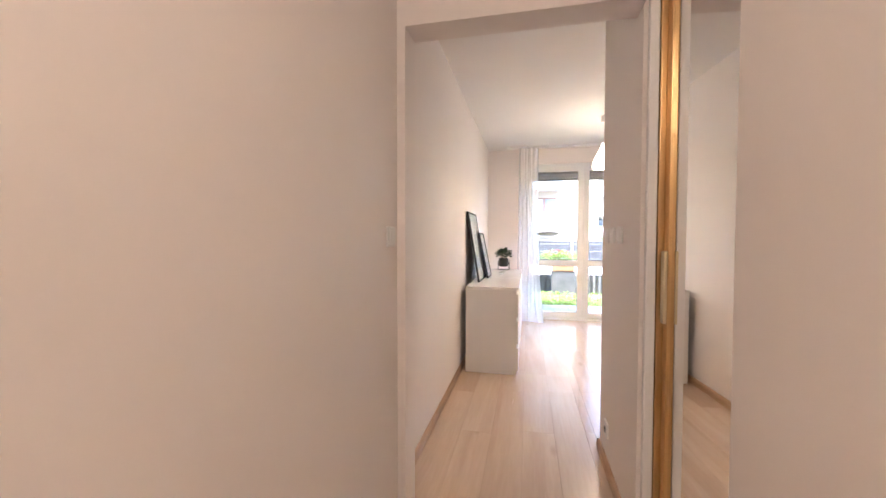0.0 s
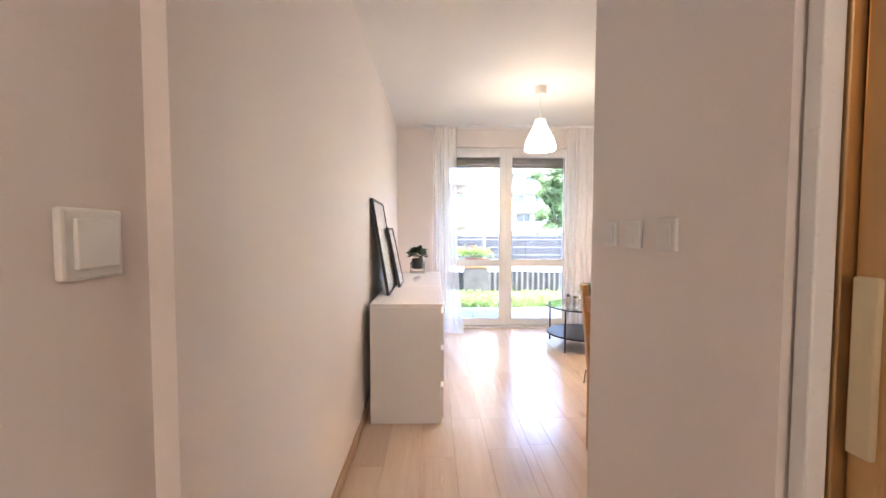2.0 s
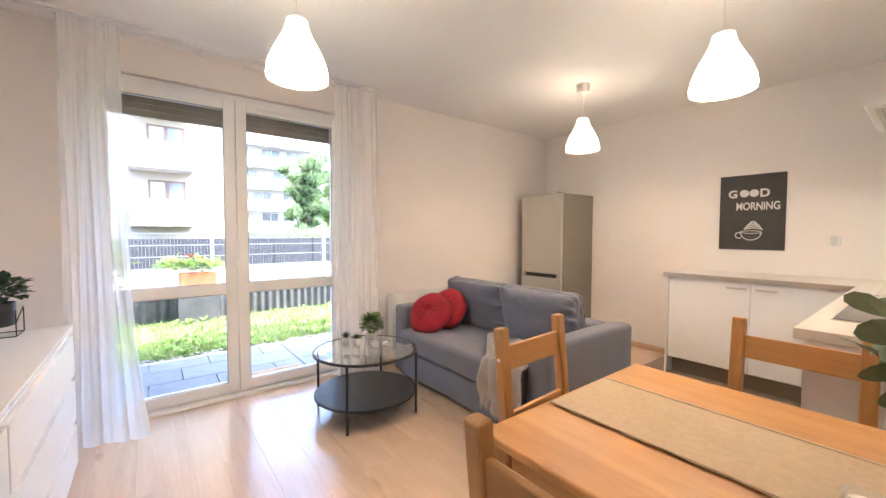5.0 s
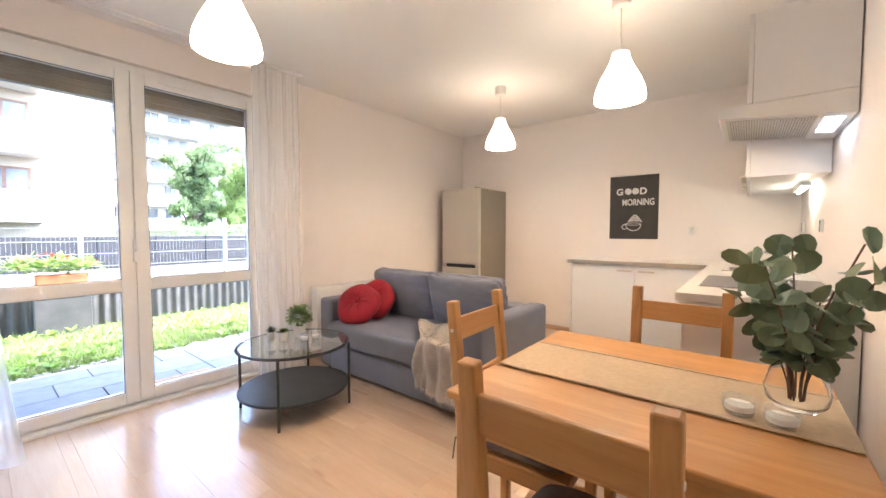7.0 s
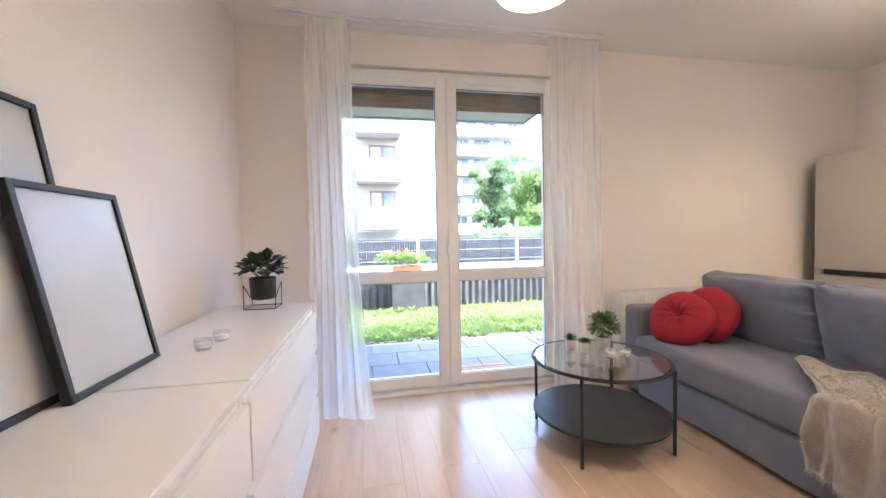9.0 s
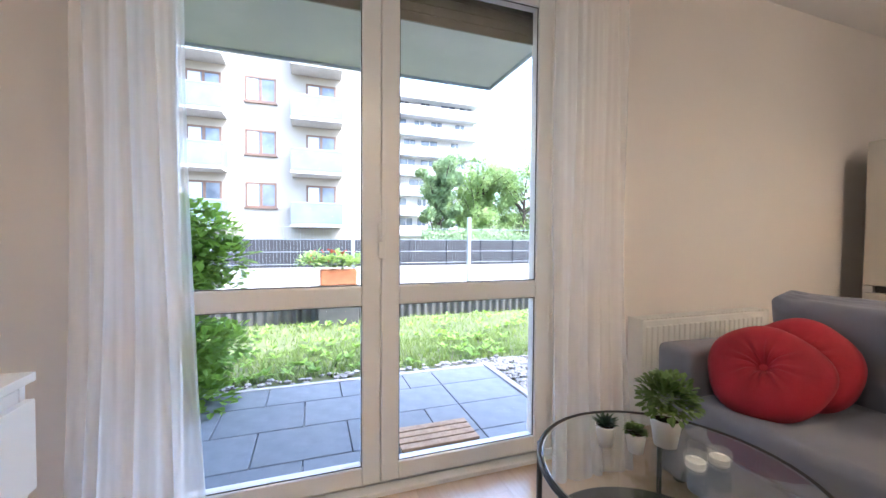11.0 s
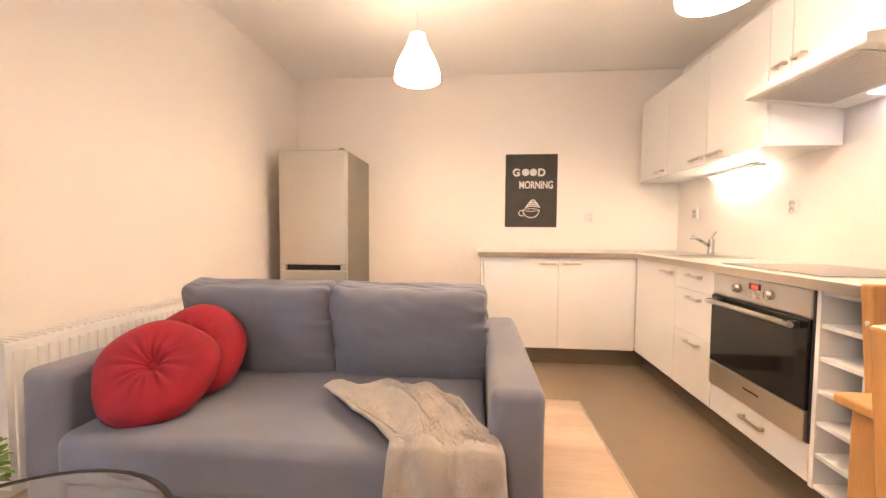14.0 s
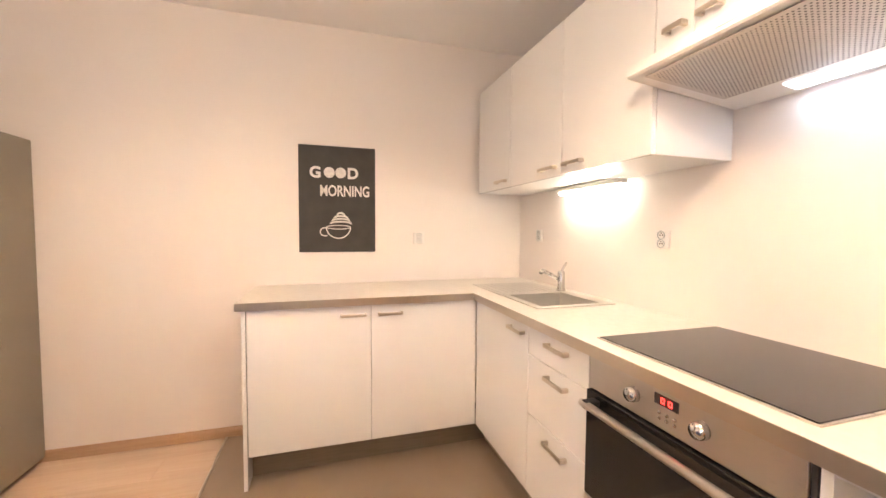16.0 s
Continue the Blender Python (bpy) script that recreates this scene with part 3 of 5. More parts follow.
dresser(3.95, 4.745, 1, "white chest of three drawers against the wall")
dresser(4.75, 5.945, 2, "long white chest of six drawers against the wall")


def picture(y0, y1, foot, top, height, label):
    """A framed print that leans on the wall; foot and top are the distances of its front from it."""
    t = thing("picture_frame", pose(foot, y0, 0.781, 0, -math.degrees(math.atan2(foot - top, height)), 0), label, "picture frame", group="leaning frames")
    w, h, b, d = y1 - y0, math.hypot(foot - top, height), 0.017, 0.022
    for name, a in (("frame_side", (0, 0, b, h)), ("frame_side", (w - b, 0, w, h)), ("frame_rail", (b, 0, w - b, b)), ("frame_rail", (b, h - b, w - b, h))):
        part(name, box(-d, a[0], a[1], 0, a[2], a[3], 0.002), BLACK, t)
    part("print", box(-0.012, b, b, -0.008, w - b, h - b), PAPER, t, "blank pale print")
    part("glazing", box(-0.006, b, b, -0.004, w - b, h - b), PANE, t)
    part("backing", box(-d + 0.002, b, b, -0.015, w - b, h - b), BLACK, t)
    return t


picture(4.27, 4.85, 0.19, 0.073, 0.70, "large thin black frame with a blank print leaning on the wall")
picture(4.675, 5.03, 0.236, 0.135, 0.495, "smaller black frame with a blank print leaning in front")


def leaf(bm, base, way, length, width, fold=0.15, up=None):
    """One folded leaf blade."""
    base, way = Vector(base), Vector(way).normalized()
    side = way.cross(up or Vector((0, 0, 1)))
    side = side.normalized() if side.length > 1e-4 else Vector((1, 0, 0))
    n = side.cross(way)
    pts = [(0, 0), (0.3, 0.42), (0.65, 0.46), (1, 0.0)]
    mid = [bm.verts.new(base + way * length * f + n * (-0.12 * length * f * f)) for f in (0, 0.3, 0.65, 1)]
    for s in (-1, 1):
        out = [bm.verts.new(base + way * length * f + side * s * w * width + n * (fold * w * width * 2 - 0.12 * length * f * f)) for f, w in pts[1:3]]
        bm.faces.new((mid[0], mid[1], out[0]))
        bm.faces.new((mid[1], mid[2], out[1], out[0]))
        bm.faces.new((mid[2], mid[3], out[1]))


def bushy(bm, centre, radius, count, length, width, rng, squash=0.8, low=-0.2):
    for _ in range(count):
        a, e = rng.uniform(0, 2 * math.pi), math.asin(rng.uniform(low, 1))
        d = Vector((math.cos(a) * math.cos(e), math.sin(a) * math.cos(e), math.sin(e) * squash))
        p = Vector(centre) + d * radius * rng.uniform(0.35, 0.95)
        leaf(bm, p, d + Vector((rng.uniform(-0.5, 0.5), rng.uniform(-0.5, 0.5), rng.uniform(-0.2, 0.5))), length * rng.uniform(0.7, 1.2), width * rng.uniform(0.8, 1.2))


rng = random.Random(11)
pp = thing("potted_plant", pose(0.325, 5.84, 0.78), "leafy plant in a black pot on a thin wire stand", "potted plant")
part("pot", lathe([(0.048, 0.045), (0.06, 0.05), (0.066, 0.155), (0.062, 0.158), (0.058, 0.145), (0.001, 0.143)], 32), BLACKPOT, pp, smooth=True)
part("soil", lathe([(0.001, 0.146), (0.058, 0.146)], 20), SOIL, pp)
stand = tube([(-0.075, -0.07, 0.003), (0.075, -0.07, 0.003), (0.075, 0.07, 0.003), (-0.075, 0.07, 0.003), (-0.075, -0.07, 0.003)], 0.0025)
for sx, sy in ((-1, -1), (1, -1), (1, 1), (-1, 1)):
    rod((sx * 0.075, sy * 0.07, 0.003), (sx * 0.075, sy * 0.07, 0.125), 0.0025, 8, bm=stand)
for sx in (-1, 1):
    tube([(sx * 0.075, -0.07, 0.125), (sx * 0.06, 0, 0.05), (sx * 0.075, 0.07, 0.125)], 0.0025, bm=stand)
part("wire_stand", stand, BLACK, pp)
fol = bmesh.new()
bushy(fol, (0, 0, 0.20), 0.10, 120, 0.06, 0.046, rng, 0.75, -0.3)
part("foliage", fol, LEAFDARK, pp)
stems = bmesh.new()
for k in range(9):
    a = k * 0.7
    rod((0.01 * math.cos(a), 0.01 * math.sin(a), 0.145), (0.06 * math.cos(a), 0.06 * math.sin(a), 0.2), 0.002, 6, bm=stems)
part("stems", stems, STEM, pp)


def tealight(name, x, y, z, r=0.027, h=0.035, label="small clear glass tealight holder"):
    t = thing(name, pose(x, y, z), label, "candle holder", group="tealight holders")
    part("glass_cup", lathe([(r * 0.8, 0.0), (r, h * 0.5), (r, h), (r - 0.003, h), (r - 0.003, h * 0.5), (r * 0.7, 0.006), (0.001, 0.006)], 28), TEAGLASS, t, smooth=True).visible_shadow = False
    part("candle", lathe([(r * 0.66, 0.0075), (r * 0.82, h * 0.3), (r * 0.82, h * 0.62), (0.001, h * 0.62)], 20), CERAMIC, t)
    return t


tealight("tealight_holder", 0.34, 5.07, 0.7805)
tealight("tealight_holder", 0.355, 5.18, 0.7805)


# ---------------- radiator ----------------
radi = thing("radiator", pose(2.74, 6.30, 0.146), "white ribbed panel radiator on the wall", "radiator")
ribs = bmesh.new()
for k in range(24):
    box(0.02 + k * 0.0375, 0.0, 0.02, 0.045 + k * 0.0375, 0.012, 0.50, 0.005, bm=ribs)
part("front_panel", box(0, 0.006, 0, 0.95, 0.02, 0.53, 0.006), PLASTIC, radi)
part("ribs", ribs, PLASTIC, radi)
grille = bmesh.new()
for k in range(31):
    box(0.015 + k * 0.03, 0.012, 0.532, 0.032 + k * 0.03, 0.09, 0.538, bm=grille)
part("top_grille", grille, PLASTIC, radi)
part("end_cover", box(-0.004, 0.004, 0.0, 0.004, 0.1, 0.538, 0.002), PLASTIC, radi)
part("end_cover", box(0.946, 0.004, 0.0, 0.954, 0.1, 0.538, 0.002), PLASTIC, radi)
part("bracket", box(0.2, 0.09, 0.1, 0.24, 0.12, 0.5), PLASTIC, radi)
part("bracket", box(0.72, 0.09, 0.1, 0.76, 0.12, 0.5), PLASTIC, radi)


# ---------------- pendant lamps ----------------
def pendant(x, y, bottom):
    t = thing("pendant_lamp", pose(x, y, bottom), "white bell-shaped glass pendant lamp, lit, on a white cord", "pendant lamp", group="bell pendants")
    h = 0.265
    prof = [(0.134, 0.0), (0.137, 0.018), (0.129, 0.062), (0.107, 0.12), (0.076, 0.178), (0.056, 0.222), (0.049, 0.25), (0.047, h)]
    inner = [(r - 0.004, z + 0.001) for r, z in reversed(prof)]
    part("shade", lathe(prof + inner, 48, cap=False), SHADE, t, "glowing milk-white glass bell", smooth=True)
    part("cap", lathe([(0.046, h - 0.004), (0.035, h + 0.008), (0.012, h + 0.014)], 24), PLASTIC, t)
    part("cord", rod((0, 0, h + 0.018), (0, 0, ZC - bottom - 0.06), 0.003, 8), PLASTIC, t)
    part("ceiling_cup", lathe([(0.042, ZC - bottom - 0.075), (0.05, ZC - bottom - 0.07), (0.053, ZC - bottom - 0.001)], 32), PLASTIC, t)
    bulb = lathe([(0.012, 0.24), (0.02, 0.2), (0.034, 0.15), (0.028, 0.115), (0.001, 0.105)], 20)
    part("bulb", bulb, SHADE, t, smooth=True)
    lamp("pendant_bulb", "POINT", PENDW, (1.0, 0.80, 0.58), pose(x, y, bottom + 0.05), radius=0.06)
    # Added bare lamp above the cap stands in for light leaking upward.
    lamp("pendant_upward_fill", "POINT", PENDUP, (1.0, 0.64, 0.36), pose(x, y, bottom + h + 0.035), radius=0.004)
    return t


pendant(1.465, 4.98, 1.98)
pendant(3.09, 3.80, 1.95)
pendant(3.872, 5.035, 1.985)


# ---------------- sofa ----------------
def soft_block(x0, y0, z0, x1, y1, z1, r=0.05, seg=5, sag=0.006, seed=2):
    one = box(x0, y0, z0, x1, y1, z1, r, seg)
    bmesh.ops.subdivide_edges(one, edges=[e for e in one.edges if e.calc_length() > 0.2], cuts=6, use_grid_fill=True)
    for v in one.verts:
        v.co += Vector((1, 1, 1)) * noise.noise(v.co * 4 + Vector((seed, 0, 0))) * sag
    return one


sofa = thing("sofa", pose(0, 0, 0), "grey woven fabric two-seat sofa bed with two loose back cushions", "sofa")
part("base", soft_block(2.65, 4.63, 0.03, 3.61, 5.995, 0.25, 0.02, 3), SOFA, sofa)
part("seat", soft_block(2.615, 4.633, 0.255, 3.48, 5.992, 0.44, 0.045, 5, 0.004), SOFA, sofa, smooth=True)
part("armrest", soft_block(2.665, 4.46, 0.03, 3.655, 4.625, 0.62, 0.035, 5), SOFA, sofa, smooth=True)
part("armrest", soft_block(2.665, 6.0, 0.03, 3.655, 6.165, 0.62, 0.035, 5), SOFA, sofa, smooth=True)
part("backrest", soft_block(3.39, 4.63, 0.03, 3.635, 5.995, 0.615, 0.04, 4), SOFA, sofa, smooth=True)
for yc, s in ((4.965, 3.0), (5.648, 9.0)):
    cush = pillow(0.45, 0.686, 0.215, 32, 0.55, 0.004, s, 16.0, 0.04)
    moved(cush, pose(3.25, yc, 0.626, 0, 76, 0))
    part("back_cushion", cush, SOFA, sofa, smooth=True)
for x, y in ((2.73, 4.55), (3.55, 4.55), (2.73, 6.08), (3.55, 6.08)):
    part("foot", rod((x, y, 0.0), (x, y, 0.031), 0.025, 12), BLACK, sofa)


def round_cushion(m, r, seed):
    """A gathered round velvet cushion with a button in its middle."""
    t = thing("round_cushion", m, "round red velvet cushion with gathered pleats and a centre button", "cushion", group="red cushions")
    one = bmesh.new()
    nr, na = 16, 96
    for side in (1, -1):
        rows = []
        for i in range(nr + 1):
            f = i / nr
            row = []
            for k in range(na):
                a = 2 * math.pi * k / na
                pleat = math.sin(a * 13 + seed) * 0.5 + math.sin(a * 21 + 2 * seed) * 0.3
                wob = 1 + 0.025 * math.sin(3 * a + seed) + 0.02 * math.sin(5 * a)
                rr = r * wob * (f + 0.02)
                thick = 0.085 * math.sqrt(max(0, 1 - f ** 3.2)) - 0.05 * math.exp(-(f / 0.16) ** 2)
                thick += 0.008 * pleat * (math.exp(-((f - 0.25) / 0.3) ** 2)) * (1 if f > 0.04 else 0)
                row.append(one.verts.new((rr * math.cos(a), rr * math.sin(a), side * thick)))
            rows.append(row)
        for p, q in zip(rows, rows[1:]):
            for k in range(na):
                one.faces.new((p[k], p[(k + 1) % na], q[(k + 1) % na], q[k]))
        one.faces.new(rows[0])
    bmesh.ops.remove_doubles(one, verts=one.verts, dist=0.0005)
    part("cover", one, REDV, t, smooth=True)
    part("button", moved(lathe([(0.001, 0.012), (0.012, 0.01), (0.017, 0.0)], 16), pose(0, 0, 0.032)), REDV, t)
    return t


round_cushion(look((2.81, 5.80, 0.58), (4.23, 6.36, -0.685)), 0.188, 1.0)
round_cushion(look((2.985, 5.79, 0.60), (4.425, 6.33, -0.485)), 0.185, 4.0)

# throw over the seat and down the front, in upright folds
throw = thing("throw_blanket", pose(0, 0, 0), "taupe faux-fur throw draped over the sofa seat and front", "blanket")
tb = bmesh.new()
nu, nv = 60, 70
grid = []
seat_len, hang = 0.44, 0.36
for j in range(nv + 1):
    s = j / nv * (seat_len + hang)
    row = []
    for i in range(nu + 1):
        u = i / nu - 0.5
        along = min(1, s / seat_len)
        width = 0.52 - 0.20 * along
        back = 0.10 * (abs(u) * 2) ** 2 + 0.05 * noise.noise(Vector((u * 4, 3, 3)))
        yc = 4.99 - 0.24 * along
        phase = u * 17 + 2.6 * noise.noise(Vector((s * 2.2, u * 2, 1)))
        fold = 0.032 * (0.5 + 0.5 * math.sin(phase)) ** 0.7 * (0.75 + 0.25 * along) + 0.045 * noise.noise(Vector((u * 4 + s, s * 4.5, 4)))
        fur = 0.003 * noise.noise(Vector((u * 40, s * 60, 8)))
        if s < seat_len:
            p = (3.06 - s - back * (1 - along), yc + u * width, 0.466 + abs(fold) + fur)
        else:
            q = s - seat_len
            rnd = min(1, q / 0.06)
            drop = q * (1 - 0.14 * (u + 0.5)) + 0.018 * noise.noise(Vector((u * 7, 2, 2))) * min(1, q / 0.2)
            p = (2.615 - 0.03 * math.sin(rnd * math.pi / 2) - abs(fold) * 1.1 - fur, yc + u * width * (1 + 0.25 * q), 0.468 + abs(fold) * (1 - rnd) - max(0, drop - 0.02))
        row.append(tb.verts.new(p))
    grid.append(row)
spots = [[v.co.copy() for v in row] for row in grid]
for j in range(nv):
    for i in range(nu):
        tb.faces.new((grid[j][i], grid[j][i + 1], grid[j + 1][i + 1], grid[j + 1][i]))
cloth = part("cloth", tb, THROW, throw, smooth=True)
solid = cloth.modifiers.new("thickness", "SOLIDIFY")
solid.thickness = 0.01
g = random.Random(14)
pv_, pf_ = [], []
for k in range(26000):
    j, i = g.randrange(1, nv), g.randrange(1, nu)
    du, dv = spots[j][i + 1] - spots[j][i - 1], spots[j + 1][i] - spots[j - 1][i]
    n = du.cross(dv).normalized()
    if n.x - n.z > 0:
        n = -n
    c = spots[j][i] + du * g.uniform(-0.5, 0.5) + dv * g.uniform(-0.5, 0.5)
    d = n * g.uniform(0.5, 1.0) + dv.normalized() * g.uniform(0.1, 0.9) + du.normalized() * g.uniform(-0.5, 0.5)
    d = d.normalized() * g.uniform(0.003, 0.007)
    w = du.normalized() * 0.0009
    q = len(pv_)
    pv_ += [tuple(c - w), tuple(c + w), tuple(c + d)]
    pf_.append((q, q + 1, q + 2))
for k in range(150):
    i = k * (nu - 1) // 150
    c = spots[nv][i].lerp(spots[nv][i + 1], g.random())
    tip = c + Vector((g.uniform(-0.012, 0.006), g.uniform(-0.012, 0.012), -g.uniform(0.018, 0.035)))
    q = len(pv_)
    pv_ += [tuple(c + Vector((0, -0.0018, 0.004))), tuple(c + Vector((0, 0.0018, 0.004))), tuple(tip)]
    pf_.append((q, q + 1, q + 2))
pile = bpy.data.meshes.new("fur")
pile.from_pydata(pv_, [], pf_)
pile.materials.append(THROW)
fur_ob = new("fur", pile)
fur_ob.parent = throw
tagged(fur_ob, kind="stuff")


# ---------------- coffee table ----------------
ct = thing("coffee_table", pose(2.114, 5.62, 0), "round glass-topped coffee table with black metal legs and shelf", "coffee table")
part("glass_top", lathe([(0.345, 0.435), (0.352, 0.437), (0.352, 0.442), (0.345, 0.444)], 64), TABLEGLASS, ct).visible_shadow = False
part("rim", ring(0.358, 0.008, 0.438), BLACK, ct)
part("shelf", lathe([(0.352, 0.135), (0.358, 0.138), (0.358, 0.150), (0.352, 0.153)], 64), BLACK, ct)
for sx, sy in ((-1, -1), (1, -1), (-1, 1), (1, 1)):
    part("leg", rod((sx * 0.257, sy * 0.257, 0.0), (sx * 0.257, sy * 0.257, 0.432), 0.009, 12), BLACK, ct)


def little_pot(x, y, r, h, kind, label):
    t = thing("potted_plant", pose(x, y, 0.4445), label, "potted plant", group="small plants on the coffee table")
    part("pot", lathe([(r * 0.72, 0), (r, h * 0.96), (r, h), (r * 0.9, h), (r * 0.86, h * 0.88), (0.001, h * 0.86)], 28), CERAMIC, t, "white pot", smooth=True)
    part("soil", lathe([(0.001, h * 0.88), (r * 0.84, h * 0.88)], 16), SOIL, t)
    f = bmesh.new()
    g = random.Random(int(x * 1000))
    if kind == "bush":
        bushy(f, (0, 0, h + 0.06), 0.088, 620, 0.024, 0.017, g, 0.95, -0.55)
        part("foliage", f, LEAF, t)
    elif kind == "spiky":
        for k in range(34):
            a, e = g.uniform(0, 6.28), g.uniform(0.2, 1.4)
            leaf(f, (0, 0, h * 0.9), (math.cos(a) * math.cos(e), math.sin(a) * math.cos(e), math.sin(e)), 0.05 * g.uniform(0.7, 1.1), 0.012)
        part("foliage", f, LEAFDARK, t)
    else:
        bushy(f, (0, 0, h), 0.028, 160, 0.016, 0.011, g, 0.7, 0.0)
        part("foliage", f, LEAF, t)
    return t


little_pot(2.21, 5.72, 0.045, 0.085, "bush", "small leafy green plant in a white pot on the glass table")
little_pot(2.03, 5.78, 0.029, 0.062, "spiky", "tiny dark spiky succulent in a white pot")
little_pot(2.09, 5.72, 0.029, 0.058, "dome", "tiny round green succulent in a white pot")
tealight("tealight_holder", 2.17, 5.59, 0.4445, 0.03, 0.05)
tealight("tealight_holder", 2.25, 5.58, 0.4445, 0.03, 0.05)


# ---------------- dining set ----------------
dt = thing("dining_table", pose(2.033, 3.44, 0), "orange-stained pine dining table with square legs", "dining table")
W2, L2 = 0.434, 0.445
part("tabletop", box(-W2, -L2, 0.715, W2, L2, 0.74, 0.006, 3), PINE_TOP, dt)
for sx in (-1, 1):
    part("apron", box(sx * 0.395 - 0.01, -0.36, 0.615, sx * 0.395 + 0.01, 0.36, 0.715, 0.002), PINE_TOP, dt)
    for sy in (-1, 1):
        part("leg", bar((sx * 0.39, sy * 0.39, 0), (sx * 0.39, sy * 0.39, 0.715), 0.058, 0.058, 0.005), PINE, dt)
for sy in (-1, 1):
    part("apron", box(-0.36, sy * 0.395 - 0.01, 0.615, 0.36, sy * 0.395 + 0.01, 0.715, 0.002), PINE_X, dt)

rb = bmesh.new()
nx, ny = 16, 80
rows = []
for j in range(ny + 1):
    row = []
    for i in range(nx + 1):
        u, v = i / nx, j / ny
        x = 1.875 + 0.335 * u + 0.004 * noise.noise(Vector((v * 14, 3 if u > 0.5 else 7, 0)))
        z = 0.7435 + 0.0015 * noise.noise(Vector((u * 4, v * 12, 2))) + (0.002 if i in (0, nx) else 0) * (1 + noise.noise(Vector((v * 30, 1, 1))))
        row.append(rb.verts.new((x, 3.0 + 0.868 * v, z)))
    rows.append(row)
for j in range(ny):
    for i in range(nx):
        rb.faces.new((rows[j][i], rows[j][i + 1], rows[j + 1][i + 1], rows[j + 1][i]))
runner = tagged(part("table_runner", rb, LINEN), "beige linen runner laid along the dining table", "table runner")
for hx in (1.878, 2.197):
    part("hem", box(hx, 3.002, 0.7462, hx + 0.01, 3.866, 0.7492, 0.001), LINEN, runner, "stitched hem")
sm = runner.modifiers.new("thickness", "SOLIDIFY")
sm.thickness = 0.002
sm.offset = 1


def dining_chair(m, label):
    """A pine chair that faces +y from its origin under the seat's middle."""
    t = thing("dining_chair", m, label, "chair", group="pine dining chairs")
    for sx in (-1, 1):
        x = sx * 0.17
        back = bar((x, -0.185, 0), (x, -0.185, 0.44), 0.042, 0.036, 0.006)
        bar((x, -0.185, 0.43), (x, -0.235, 0.95), 0.042, 0.036, 0.006, bm=back)
        part("back_post", back, PINE, t)
        part("front_leg", bar((x, 0.175, 0), (x, 0.175, 0.425), 0.038, 0.038, 0.005), PINE, t)
        part("side_rail", box(x - 0.011, -0.165, 0.37, x + 0.011, 0.156, 0.425, 0.003), PINE_TOP, t)
        part("stretcher", box(x - 0.009, -0.165, 0.17, x + 0.009, 0.156, 0.205, 0.003), PINE_TOP, t)
    part("front_rail", box(-0.16, 0.164, 0.37, 0.16, 0.186, 0.425, 0.003), PINE_X, t)
    part("rear_rail", box(-0.16, -0.196, 0.37, 0.16, -0.174, 0.425, 0.003), PINE_X, t)
    part("cross_stretcher", box(-0.169, -0.02, 0.172, 0.169, 0.01, 0.203, 0.003), PINE_X, t)
    for z, hh in ((0.845, 0.085), (0.635, 0.055)):
        slat = box(-0.16, -0.009, -hh / 2, 0.16, 0.009, hh / 2, 0.004)
        moved(slat, pose(0, -0.185 - 0.05 * (z - 0.43) / 0.52, z, 5.5, 0, 0))
        part("back_slat", slat, PINE_X, t)
    for sx in (-1, 1):
        part("screw_cap", moved(lathe([(0.007, 0), (0.006, 0.002), (0.001, 0.0025)], 12), pose(sx * 0.191, -0.225, 0.845, 0, sx * 90)), PLASTIC, t, "pale plastic screw cap")
    part("seat", box(-0.2, -0.165, 0.425, 0.2, 0.2, 0.443, 0.005), PINE_TOP, t)
    pad = pillow(0.38, 0.36, 0.05, 12, 0.25, 0.004, 5)
    moved(pad, pose(0, 0.02, 0.468))
    part("seat_pad", pad, CUSHION, t, "brown-grey cotton seat pad", smooth=True)
    for sx in (-1, 1):
        tie = rod((sx * 0.17, -0.15, 0.46), (sx * 0.19, -0.21, 0.455), 0.004, 6)
        rod((sx * 0.19, -0.21, 0.455), (sx * 0.2, -0.215, 0.38), 0.003, 6, bm=tie)
        part("tie", tie, CUSHION, t)
    return t


dining_chair(pose(1.58, 3.455, 0, 0, 0, -90), "orange-stained pine chair with a grey seat pad, beside the table")
dining_chair(pose(2.02, 3.815, 0, 0, 0, 183), "orange-stained pine chair pushed in at the table end")
dining_chair(pose(2.455, 3.43, 0, 0, 0, 90), "orange-stained pine chair on the kitchen side of the table")

